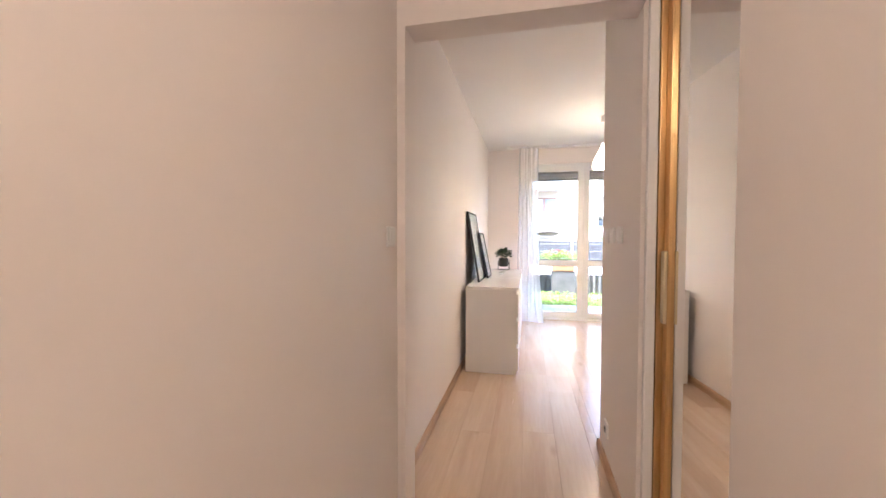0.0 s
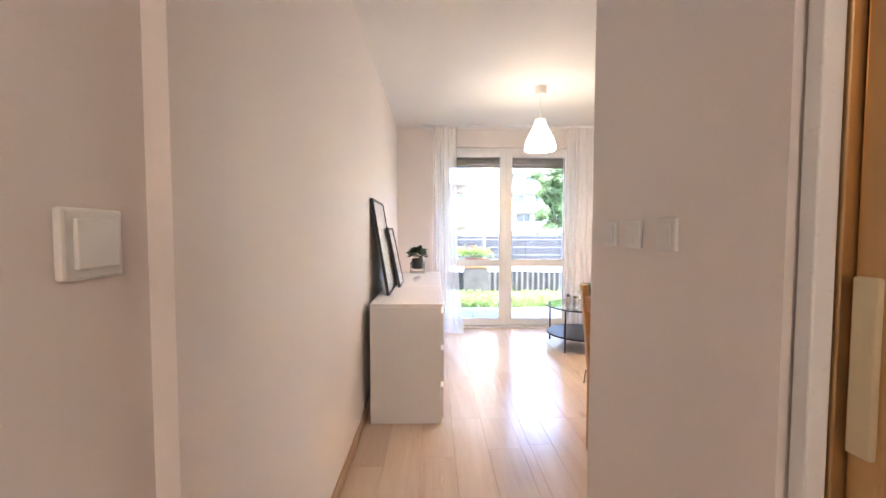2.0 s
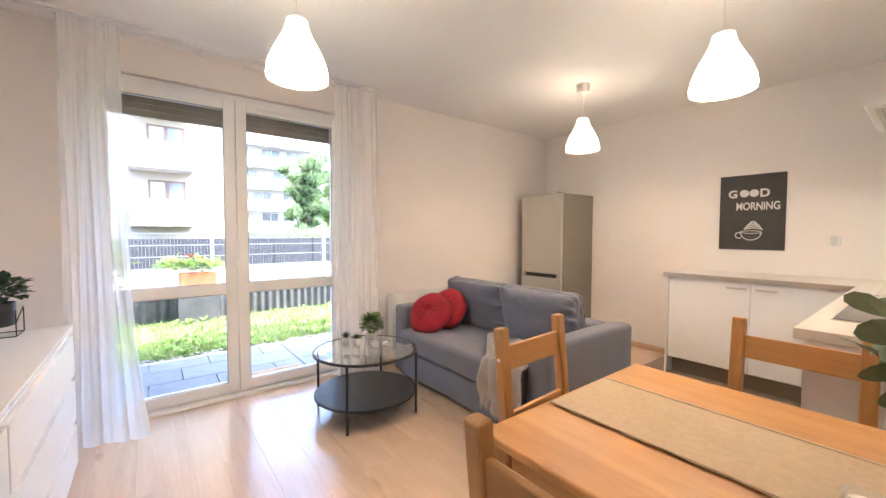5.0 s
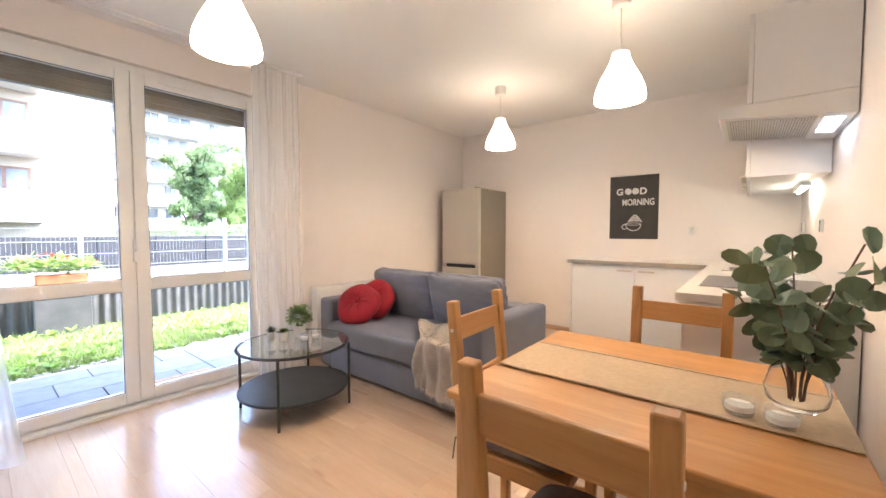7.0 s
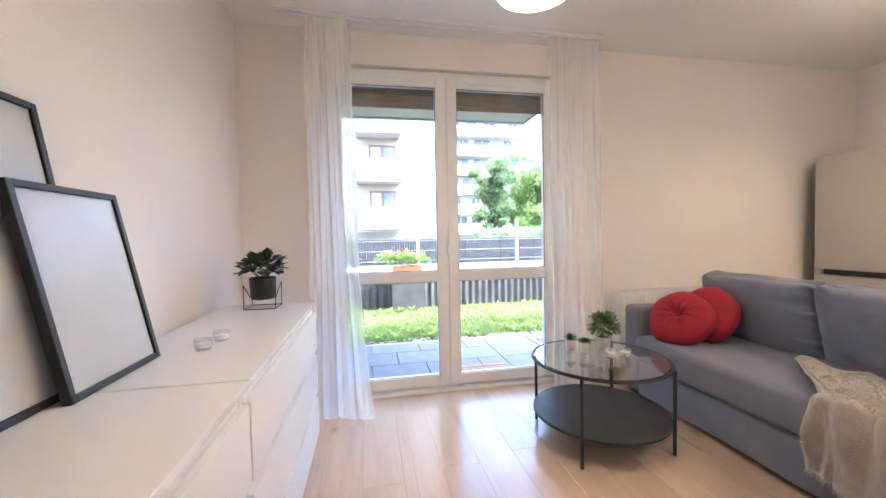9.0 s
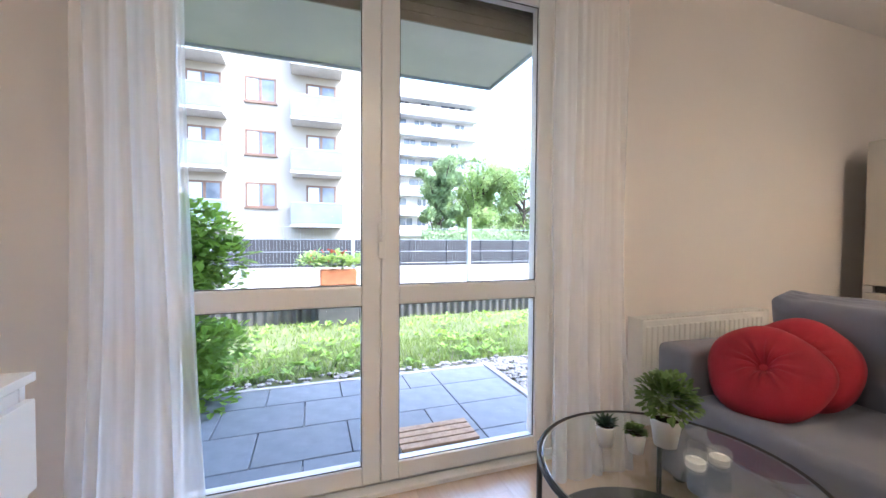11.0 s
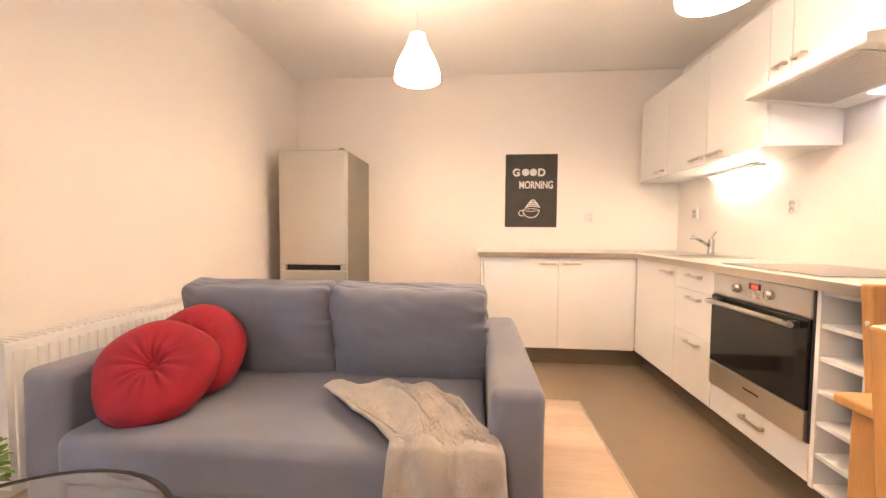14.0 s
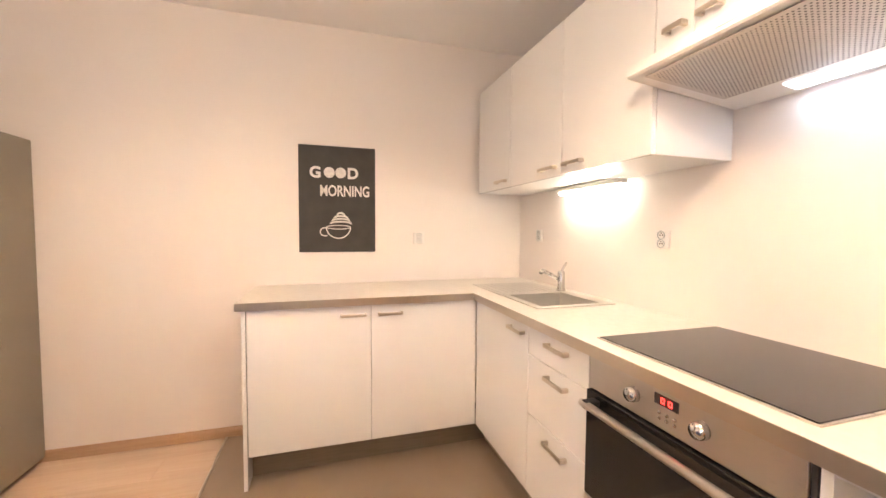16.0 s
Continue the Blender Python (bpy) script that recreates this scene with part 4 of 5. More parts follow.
vase = thing("vase", pose(2.065, 3.095, 0.7475), "clear round glass vase of eucalyptus stems on the runner", "vase")
part("glass_body", lathe([(0.045, 0), (0.062, 0.02), (0.068, 0.05), (0.055, 0.095), (0.035, 0.12), (0.036, 0.145), (0.042, 0.16), (0.039, 0.16), (0.033, 0.145), (0.032, 0.12), (0.052, 0.095), (0.064, 0.05), (0.058, 0.022), (0.04, 0.008), (0.001, 0.008)], 36), GLASS, vase, smooth=True).visible_shadow = False
g = random.Random(5)
for k in range(11):
    a = 2 * math.pi * k / 11 + g.uniform(-0.2, 0.2)
    reach, top = g.uniform(0.09, 0.21), g.uniform(0.24, 0.44)
    pts = []
    for j in range(7):
        f = j / 6
        pts.append(Vector((0.015 * math.cos(a) * (1 - f) + reach * math.cos(a) * f ** 1.6, 0.015 * math.sin(a) * (1 - f) + reach * math.sin(a) * f ** 1.6, 0.02 + top * f)))
    st = part("stem", tube(pts, 0.0022, 6), STEM, vase)
    lf = bmesh.new()
    for j in range(2, 7):
        for s in (-1, 1):
            d = Vector((math.cos(a + s * 1.2), math.sin(a + s * 1.2), g.uniform(-0.1, 0.6)))
            n = d.cross(Vector((g.uniform(-1, 1), g.uniform(-1, 1), g.uniform(-0.4, 1)))).normalized()
            c = pts[j] + d * 0.03
            r = g.uniform(0.023, 0.036)
            u = d.normalized()
            disc = [lf.verts.new(c + (u * math.cos(q * math.pi / 5) * r * 1.1 + n * math.sin(q * math.pi / 5) * r) + u.cross(n) * (0.004 * math.cos(q * 1.3))) for q in range(10)]
            hub = lf.verts.new(c - u.cross(n) * 0.004)
            for q in range(10):
                lf.faces.new((hub, disc[q], disc[(q + 1) % 10]))
    part("leaves", lf, EUCA, st)
for x, y in ((1.935, 3.21), (1.915, 3.13)):
    tealight("tealight_holder", x, y, 0.7475, 0.036, 0.04, "low clear glass tealight bowl on the runner")


# ---------------- fridge ----------------
fr = thing("fridge_freezer", pose(4.545, 5.715, 0), "silver fridge-freezer with grey sides near the corner", "fridge")
part("body", box(0.055, 0.0, 0.025, 0.65, 0.56, 1.725, 0.006), FRIDGE_SIDE, fr)
part("upper_door", box(0.0, 0.0, 0.802, 0.052, 0.56, 1.725, 0.008, 3), FRIDGE, fr, "silver brushed upper door")
part("lower_door", box(0.0, 0.0, 0.06, 0.052, 0.56, 0.755, 0.008, 3), FRIDGE, fr, "silver brushed lower door")
grip = box(0.03, 0.0, 0.757, 0.052, 0.56, 0.80, 0.002)
part("grip_recess", grip, BLACK, fr)
part("grip_cap", box(0.002, 0.0, 0.757, 0.05, 0.05, 0.80, 0.002), FRIDGE, fr)
part("grip_cap", box(0.002, 0.51, 0.757, 0.05, 0.56, 0.80, 0.002), FRIDGE, fr)
part("hinge_cover", box(0.0, 0.02, 1.725, 0.07, 0.06, 1.737, 0.004), FRIDGE_SIDE, fr)
for x, y in ((0.1, 0.06), (0.1, 0.5), (0.6, 0.06), (0.6, 0.5)):
    part("foot", rod((x, y, 0), (x, y, 0.03), 0.02, 12), BLACK, fr)
part("plinth", box(0.03, 0.02, 0.005, 0.055, 0.545, 0.055), BLACK, fr)


# ---------------- kitchen ----------------
def bow_handle(m, parent, w=0.13):
    """A flat satin bow handle, along x, standing out to -y."""
    b = box(-w / 2, -0.028, -0.008, w / 2, -0.022, 0.008, 0.002)
    for s in (-1, 1):
        box(s * (w / 2 - 0.006) - 0.006, -0.024, -0.008, s * (w / 2 - 0.006) + 0.006, 0, 0.008, 0.002, bm=b)
    return part("handle", moved(b, m), NICKEL, parent, "satin nickel bow handle")


FX, FY = 4.63, 3.435          # door fronts of the two runs
ZT, ZB = 0.88, 0.16         # top and bottom of the fronts
EAST = pose(0, 0, 0, 0, 0, -90)   # turns -y fronts to face -x
SOUTH = pose(0, 0, 0, 0, 0, 180)  # turns -y fronts to face +y


def unit_east(y0, y1, handle_y, label):
    t = thing("kitchen_base_cabinet", pose(FX, y0, 0), label, "kitchen cabinet", group="white base cabinets")
    w = y1 - y0
    part("carcass", box(0.02, 0.001, 0.15, 0.555, w - 0.001, 0.882, 0.001), WHITE, t)
    d = part("door", box(0.0, 0.0008, ZB, 0.018, w - 0.0008, ZT, 0.0015), GLOSSWHITE, t)
    bow_handle(Matrix.Translation((0, handle_y - y0, 0.833)) @ EAST, d)
    return t


unit_east(4.026, 4.615, 4.115, "white base cabinet with a plain door and bow handle")
unit_east(3.437, 4.025, 3.925, "white base cabinet with a plain door beside the corner")
tagged(part("end_panel", box(4.62, 4.617, 0.0, 5.195, 4.635, 0.882, 0.001), GLOSSWHITE), "white end panel of the kitchen row", "panel")


def unit_south(x0, x1, fronts, label, name="kitchen_base_cabinet"):
    """fronts: (bottom, top, handle height, handle x)"""
    t = thing(name, pose(0, FY, 0), label, "kitchen cabinet", group="white base cabinets")
    part("carcass", box(x0 + 0.001, -0.555, 0.15, x1 - 0.001, -0.02, 0.74 if "sink" in label else 0.882, 0.001), WHITE, t)
    for z0, z1, hz, hx in fronts:
        d = part("door" if len(fronts) == 1 else "drawer", box(x0 + 0.0008, -0.018, z0, x1 - 0.0008, 0.0, z1, 0.0015), GLOSSWHITE, t)
        bow_handle(Matrix.Translation((hx, 0, hz)) @ SOUTH, d)
    return t


unit_south(4.048, 4.628, [(ZB, ZT, 0.835, 4.14)], "white sink cabinet with a plain door")
unit_south(3.661, 4.047, [(0.755, ZT, 0.838, 3.83), (0.504, 0.753, 0.71, 3.83), (ZB, 0.501, 0.455, 3.83)], "white unit of three drawers beside the oven")

# oven housing and drawer under it
oh = unit_south(3.06, 3.659, [(ZB, 0.30, 0.245, 3.34)], "white oven housing with a low drawer front")
oven = thing("oven", pose(0, FY, 0), "built-in steel oven with black glass door and two knobs", "oven")
ox0, ox1 = 3.073, 3.656
part("control_panel", box(ox0, -0.018, 0.772, ox1, 0.003, 0.878, 0.003), STEEL_H, oven, "brushed steel control panel")
part("door_glass", box(ox0, -0.016, 0.425, ox1, 0.012, 0.767, 0.004), BLACKGLASS, oven, "black glass oven door")
part("door_panel", box(ox0, -0.016, 0.305, ox1, 0.013, 0.423, 0.003), STEEL_H, oven, "brushed steel lower band")
part("side_trim", box(ox0 - 0.012, -0.018, 0.305, ox0 - 0.001, 0.0, 0.878, 0.001), BLACK, oven)
hb = rod((ox0 + 0.03, 0.052, 0.74), (ox1 - 0.03, 0.052, 0.74), 0.012, 14)
part("handle", hb, STEEL_H, oven, "round steel handle bar")
for x in (ox0 + 0.05, ox1 - 0.05):
    part("handle_mount", box(x - 0.015, 0.01, 0.727, x + 0.015, 0.06, 0.753, 0.006), BLACK, oven)
for x in (3.27, 3.468):
    part("knob", moved(lathe([(0.021, 0), (0.021, 0.012), (0.018, 0.022), (0.001, 0.024)], 24), pose(x, 0.003, 0.826, -90)), CHROME, oven, "round steel knob", smooth=True)
disp = part("display", box(3.33, 0.003, 0.834, 3.40, 0.005, 0.861), BLACK, oven, "black clock display with red digits")
for dx in (0.0, 0.022):
    for seg in ((0, 0, 0.002, 0.014), (0.009, 0, 0.011, 0.014), (0, 0.0, 0.011, 0.002), (0, 0.012, 0.011, 0.014)):
        part("digit", box(3.347 + dx + seg[0], 0.005, 0.84 + seg[1], 3.347 + dx + seg[2], 0.0062, 0.84 + seg[3]), LEDRED, disp)
for k in range(3):
    for r in range(2):
        part("button", moved(lathe([(0.005, 0), (0.0045, 0.003), (0.001, 0.0035)], 12), pose(3.34 + k * 0.022, 0.003, 0.814 - r * 0.014, -90)), CHROME, oven)
mark = part("maker_plate", box(3.30, 0.013, 0.372, 3.40, 0.0136, 0.381), RUBBER, oven, "small dark maker plate")

# open bottle rack at the end of the row
wr = thing("bottle_rack", pose(0, FY, 0), "white open shelf unit with four shelves at the row's end", "shelf unit")
rx0, rx1 = 2.83, 3.058
part("filler_panel", box(rx0, -0.555, 0.15, 2.862, 0.0, 0.88, 0.001), WHITE, wr)
part("side", box(2.863, -0.555, 0.15, 2.881, 0.0, 0.88, 0.001), WHITE, wr)
part("side", box(rx1 - 0.018, -0.555, 0.15, rx1, 0.0, 0.88, 0.001), WHITE, wr)
part("back", box(2.881, -0.555, 0.15, rx1 - 0.018, -0.547, 0.88), WHITE, wr)
for k in range(7):
    z = 0.864 - k * 0.119 if k < 6 else 0.152
    part("shelf", box(2.881, -0.547, z, rx1 - 0.018, -0.004, z + 0.016, 0.001), WHITE, wr)
for z in (0.25, 0.78):
    part("screw_cap", moved(lathe([(0.006, 0), (0.005, 0.002), (0.001, 0.002)], 12), pose(2.881, -0.06, z, 0, 90)), NICKEL, wr)
tagged(part("end_panel", box(2.80, 2.865, 0.0, 2.818, FY, 0.88, 0.001), WHITE), "white end panel of the kitchen row", "panel")

pl = box(2.82, FY - 0.12, 0.0, 4.755, FY - 0.105, 0.15, 0.001)
tagged(part("plinth_south", pl, PLINTH), "brown-grey plinth under the kitchen units", "plinth")
tagged(part("plinth_east", box(4.74, FY - 0.105, 0.0, 4.755, 4.617, 0.15, 0.001), PLINTH), "brown-grey plinth under the kitchen units", "plinth")

# worktop with a cut-out for the sink
SX0, SX1, SY0, SY1 = 4.15, 4.49, 2.985, 3.315
wtop = thing("worktop", pose(0, 0, 0), "pale speckled L-shaped worktop with a steel-grey front edge", "worktop")
for c in ((4.605, 3.4635, 5.195, 4.66), (SX1, 2.865, 5.195, 3.462), (2.79, 2.865, SX0, 3.462), (SX0, 2.865, SX1, SY0), (SX0, SY1, SX1, 3.462)):
    part("slab", box(c[0], c[1], 0.883, c[2], c[3], 0.922, 0.0008, 1), WORKTOP, wtop)
part("front_edge", box(4.6035, 3.466, 0.884, 4.605, 4.659, 0.921), NICKEL, wtop, "metallic front edge strip")
part("front_edge", box(2.79, 3.462, 0.884, 4.604, 3.4635, 0.921), NICKEL, wtop, "metallic front edge strip")

sink = thing("sink", pose(-0.06, 0, 0.922), "stainless steel inset sink with a drainer", "sink")
rim = box(4.18, 2.93, 0.0005, 4.215, 3.35, 0.006, 0.002)
box(4.215, 3.31, 0.0005, 4.545, 3.35, 0.006, 0.002, bm=rim)
box(4.215, 2.93, 0.0005, 4.545, 2.99, 0.006, 0.002, bm=rim)
part("rim", rim, SINKSTEEL, sink)
bas = bmesh.new()
for a in ((SX0 + 0.001, SY0 + 0.001, -0.15, SX0 + 0.004, SY1 - 0.001, 0.001), (SX1 - 0.004, SY0 + 0.001, -0.15, SX1 - 0.001, SY1 - 0.001, 0.001), (SX0 + 0.004, SY0 + 0.001, -0.15, SX1 - 0.004, SY0 + 0.004, 0.001), (SX0 + 0.004, SY1 - 0.004, -0.15, SX1 - 0.004, SY1 - 0.001, 0.001), (SX0 + 0.001, SY0 + 0.001, -0.153, SX1 - 0.001, SY1 - 0.001, -0.15)):
    box(*a, bm=bas)
part("basin", moved(bas, Matrix.Translation((0.06, 0, 0))), SINKSTEEL, sink)
part("drain", moved(lathe([(0.035, 0), (0.03, 0.003), (0.001, 0.002)], 24), pose(4.38, 3.15, -0.15)), CHROME, sink)
part("drainer", box(4.545, 2.93, 0.0005, 4.97, 3.35, 0.004, 0.002), SINKSTEEL, sink)
for k in range(9):
    part("drainer_rib", box(4.62, 2.985 + k * 0.041, 0.004, 4.93, 2.995 + k * 0.041, 0.0065, 0.001), SINKSTEEL, sink)
part("overflow", box(4.34, SY0 + 0.004, -0.06, 4.42, SY0 + 0.006, -0.04, 0.001), RUBBER, sink)

tap = thing("tap", pose(4.525, 2.957, 0.9282), "chrome single-lever kitchen tap", "tap")
part("body", lathe([(0.026, 0), (0.025, 0.01), (0.021, 0.02), (0.021, 0.10), (0.019, 0.112), (0.001, 0.116)], 24), CHROME, tap, smooth=True)
part("spout", tube([(0, 0.01, 0.06), (-0.03, 0.09, 0.10), (-0.045, 0.15, 0.125), (-0.05, 0.165, 0.11)], 0.011, 12), CHROME, tap, smooth=True)
part("lever", bar((0, 0.0, 0.11), (-0.005, -0.03, 0.165), 0.018, 0.010, 0.004), CHROME, tap)


def frame_flat(x0, y0, x1, y1, w=0.005, h=0.004):
    b = box(x0, y0, 0, x0 + w, y1, h)
    box(x1 - w, y0, 0, x1, y1, h, bm=b)
    box(x0 + w, y0, 0, x1 - w, y0 + w, h, bm=b)
    return box(x0 + w, y1 - w, 0, x1 - w, y1, h, bm=b)


hob = thing("hob", pose(0, 0, 0.9225), "black glass ceramic hob set in the worktop", "hob")
part("glass_plate", box(3.085, 2.885, 0, 3.665, 3.395, 0.006, 0.002), BLACKGLASS, hob)
part("frame_edge", frame_flat(3.08, 2.880, 3.67, 3.40), STEEL_H, hob, "thin steel rim")

# wall cabinets
UY = 3.225


def wall_unit(x0, x1, z0, z1, doors, label):
    t = thing("kitchen_wall_cabinet", pose(0, UY, 0), label, "kitchen cabinet", group="white wall cabinets")
    part("carcass", box(x0 + 0.001, -0.36, z0, x1 - 0.001, -0.02, z1, 0.001), WHITE, t)
    for a, b, hx, hz, hw in doors:
        d = part("door", box(a + 0.0015, -0.018, z0, b - 0.0015, 0.0, z1, 0.0015), GLOSSWHITE, t)
        bow_handle(Matrix.Translation((hx, 0, hz)) @ SOUTH, d, hw)
    return t


wall_unit(4.66, 5.13, 1.525, 2.21, [(4.66, 5.13, 4.76, 1.565, 0.13)], "white wall cabinet with one door in the corner")
wall_unit(3.65, 4.658, 1.525, 2.21, [(4.152, 4.658, 4.25, 1.565, 0.13), (3.65, 4.152, 4.055, 1.565, 0.13)], "white two-door wall cabinet over the sink")
wall_unit(3.04, 3.648, 1.80, 2.21, [(3.51, 3.648, 3.565, 1.885, 0.07), (3.04, 3.51, 3.455, 1.885, 0.07)], "white short two-door wall cabinet above the hood")

hd = thing("cooker_hood", pose(0, 0, 0), "slim white cooker hood with a perforated metal filter", "cooker hood")
hx0, hx1, hy0, hy1 = 3.045, 3.646, 2.865, 3.335
shell = bmesh.new()
prof = [(hy0, 1.799), (3.23, 1.799), (hy1, 1.785), (hy1, 1.755), (hy1 - 0.006, 1.75), (hy0, 1.70)]
slope = Matrix.Translation((0, hy0, 1.70)) @ pose(0, 0, 0, math.degrees(math.atan2(0.05, 0.499))) @ Matrix.Translation((0, -hy0, -1.70))
ends = [[shell.verts.new((x, y, z)) for y, z in prof] for x in (hx0, hx1)]
n = len(prof)
for k in range(n):
    shell.faces.new((ends[0][k], ends[0][(k + 1) % n], ends[1][(k + 1) % n], ends[1][k]))
shell.faces.new(ends[0])
shell.faces.new(ends[1])
part("shell", shell, PLASTIC, hd)
mesh_f = box(hx0 + 0.05, 2.98, 1.699, hx1 - 0.045, 3.31, 1.7005)
part("filter", moved(mesh_f, slope), STEEL, hd, "grey perforated filter")
holes = bmesh.new()
for i in range(46):
    for j in range(30):
        x = hx0 + 0.058 + i * 0.0105 + (0.0052 if j % 2 else 0)
        y = 2.988 + j * 0.0105
        zz = 1.6985
        vs = [holes.verts.new((x + 0.0028 * math.cos(q * math.pi / 3), y + 0.0028 * math.sin(q * math.pi / 3), zz)) for q in range(6)]
        holes.faces.new(vs)
part("filter_mesh", moved(holes, slope), BLACK, hd)
part("lamp_lens", moved(box(hx0 + 0.08, 2.89, 1.697, hx1 - 0.2, 2.955, 1.7015, 0.001), slope), HOODLENS, hd, "lit lamp lens")
part("slider", box(3.30, hy1 - 0.002, 1.765, 3.36, hy1 + 0.004, 1.773, 0.001), PLASTIC, hd)
lamp("hood_bulb", "AREA", HOODW, (0.80, 0.90, 1.0), look((3.28, 2.92, 1.69), (3.28, 2.94, 0.9)), size=(0.3, 0.05))

ul = thing("under_cabinet_light", pose(0, 0, 0), "lit strip lamp under the wall cabinet", "lamp")
part("housing", box(4.10, 2.90, 1.497, 4.62, 2.95, 1.519, 0.004), PLASTIC, ul)
part("tube", rod((4.12, 2.925, 1.488), (4.60, 2.925, 1.488), 0.009, 12), TUBE, ul, "glowing tube")
for x in (4.22, 4.36, 4.50):
    lamp("strip_bulb", "POINT", STRIPW / 3, (1.0, 0.90, 0.64), pose(x, 2.925, 1.468), radius=0.012)

switch("wall_socket", pose(4.92, 2.86, 1.238, 0, 0, 180), "white double wall socket above the worktop", 0.075, "socket", 2)
switch("wall_socket", pose(3.93, 2.86, 1.238, 0, 0, 180), "white double wall socket above the worktop", 0.075, "socket", 2)
switch("wall_socket", pose(5.2, 3.64, 1.215, 0, 0, -90), "white double wall socket beside the poster", 0.075, "socket", 2)

# poster
po = thing("poster", pose(5.199, 4.41, 1.125, 0, 0, -90), "black chalkboard-style poster with white lettering and a coffee cup", "poster")
PW, PH = 0.475, 0.675
part("board", box(0, -0.006, 0, PW, 0, PH, 0.001), CHALK, po)


def lettering(text, x, z, size, parent, m, tall=1.0, bold=0.0035):
    c = bpy.data.curves.new("lettering", "FONT")
    c.body, c.size, c.extrude, c.offset = text, size, 0.0005, bold
    ob = new("lettering", c)
    dg = bpy.context.evaluated_depsgraph_get()
    me = bpy.data.meshes.new_from_object(ob.evaluated_get(dg))
    bpy.data.objects.remove(ob)
    bpy.data.curves.remove(c)
    me.materials.append(m)
    o2 = new("lettering", me)
    o2.parent = parent
    o2.matrix_basis = pose(x, -0.0072, z, 90) @ Matrix.Diagonal((1, tall, 1, 1))
    o2["label"] = "white chalk words " + text
    return o2


lettering("G", 0.065, 0.475, 0.095, po, CHALKMARK)
lettering("D", 0.295, 0.475, 0.095, po, CHALKMARK)
for x in (0.185, 0.255):
    bean = lathe([(0.001, 0.0), (0.034, 0.0), (0.034, 0.002), (0.001, 0.002)], 24)
    moved(bean, pose(x, -0.006, 0.508, 90))
    part("letter_o", bean, CHALKMARK, po)
lettering("MORNING", 0.125, 0.36, 0.066, po, CHALKMARK, 1.45, 0.0015)
# cup drawn as chalk strokes
cx, cz = 0.24, 0.16
pts = [(cx + 0.075 * math.cos(a), -0.0068, cz + 0.075 * math.sin(a) * 0.95) for a in [math.pi + math.pi * k / 20 for k in range(21)]]
cup = tube(pts, 0.004, 6)
tube([(cx + 0.075 * math.cos(a), -0.0068, cz + 0.012 * math.sin(a)) for a in [2 * math.pi * k / 24 for k in range(25)]], 0.003, 6, bm=cup)
tube([(cx - 0.085 + 0.028 * math.cos(a), -0.0068, cz - 0.03 + 0.026 * math.sin(a)) for a in [1.0 + 4.3 * k / 16 for k in range(17)]], 0.004, 6, bm=cup)
for k, (w, z) in enumerate(((0.065, 0.022), (0.055, 0.04), (0.042, 0.058), (0.022, 0.078))):
    tube([(cx + 0.015 + w * math.cos(a), -0.0068, cz + z + 0.014 * math.sin(a)) for a in [math.pi * j / 10 - 0.2 for j in range(12)]], 0.006, 6, bm=cup)
part("cup_drawing", cup, CHALKMARK, po, "white chalk drawing of a coffee cup")


# ---------------- outside ----------------
ground = bmesh.new()
gx = [-600, -120, -40, -12, -6, -2, 2, 6, 12, 24, 40, 120, 600]
gy = [6.70, 7.2, 7.92, 9.0, 10.0, 11.2, 13, 18, 24, 40, 120, 900]
gz = [-0.12, -0.12, -0.12, -0.17, -0.22, -0.28, -0.4, -0.5, -0.5, -0.5, -0.5, -0.5]
gv = [[ground.verts.new((x, y, z)) for x in gx] for y, z in zip(gy, gz)]
for j in range(len(gy) - 1):
    for i in range(len(gx) - 1):
        ground.faces.new((gv[j][i], gv[j][i + 1], gv[j + 1][i + 1], gv[j + 1][i]))
tagged(part("ground", ground, GRASSGROUND), "green lawn and open ground outside", "ground", kind="structure")
tagged(part("road", box(-40, 11.6, -0.52, 60, 23.8, -0.33), PAVED), "pale paved yard beyond the garden fence", "road", kind="structure")

patio = tagged(part("pavement", box(-3.0, 6.71, -0.14, 2.62, 7.90, -0.085), KERB), "patio of grey square pavers", "patio", kind="structure")
tagged(part("kerb", box(2.625, 6.71, -0.14, 2.675, 7.95, -0.04, 0.006), KERB), "pale concrete edging of the patio", "kerb", kind="structure")
tagged(part("kerb_far", box(-3.0, 7.905, -0.14, 2.62, 7.95, -0.045, 0.006), KERB), "pale concrete edging of the patio", "kerb", kind="structure")
for y0, y1, shift in ((6.712, 6.872, 0.0), (6.877, 7.237, 0.25), (7.242, 7.602, 0.0), (7.607, 7.902, 0.25)):
    paver_mesh = finish(box(0, 0, -0.05, 0.495, y1 - y0, 0.0, 0.004, 1), "paver", GREYPAVER)
    for i in range(11):
        pv = new("paver", paver_mesh)
        pv.location = (2.12 - 0.5 * i - (shift if i else 0), y0, -0.05)
        pv.parent = patio
    if shift:
        pv = new("paver", finish(box(0, 0, -0.05, shift - 0.005, y1 - y0, 0.0, 0.004, 1), "paver", GREYPAVER))
        pv.location = (2.12 - shift, y0, -0.05)
        pv.parent = patio
gvl = bmesh.new()
g = random.Random(3)
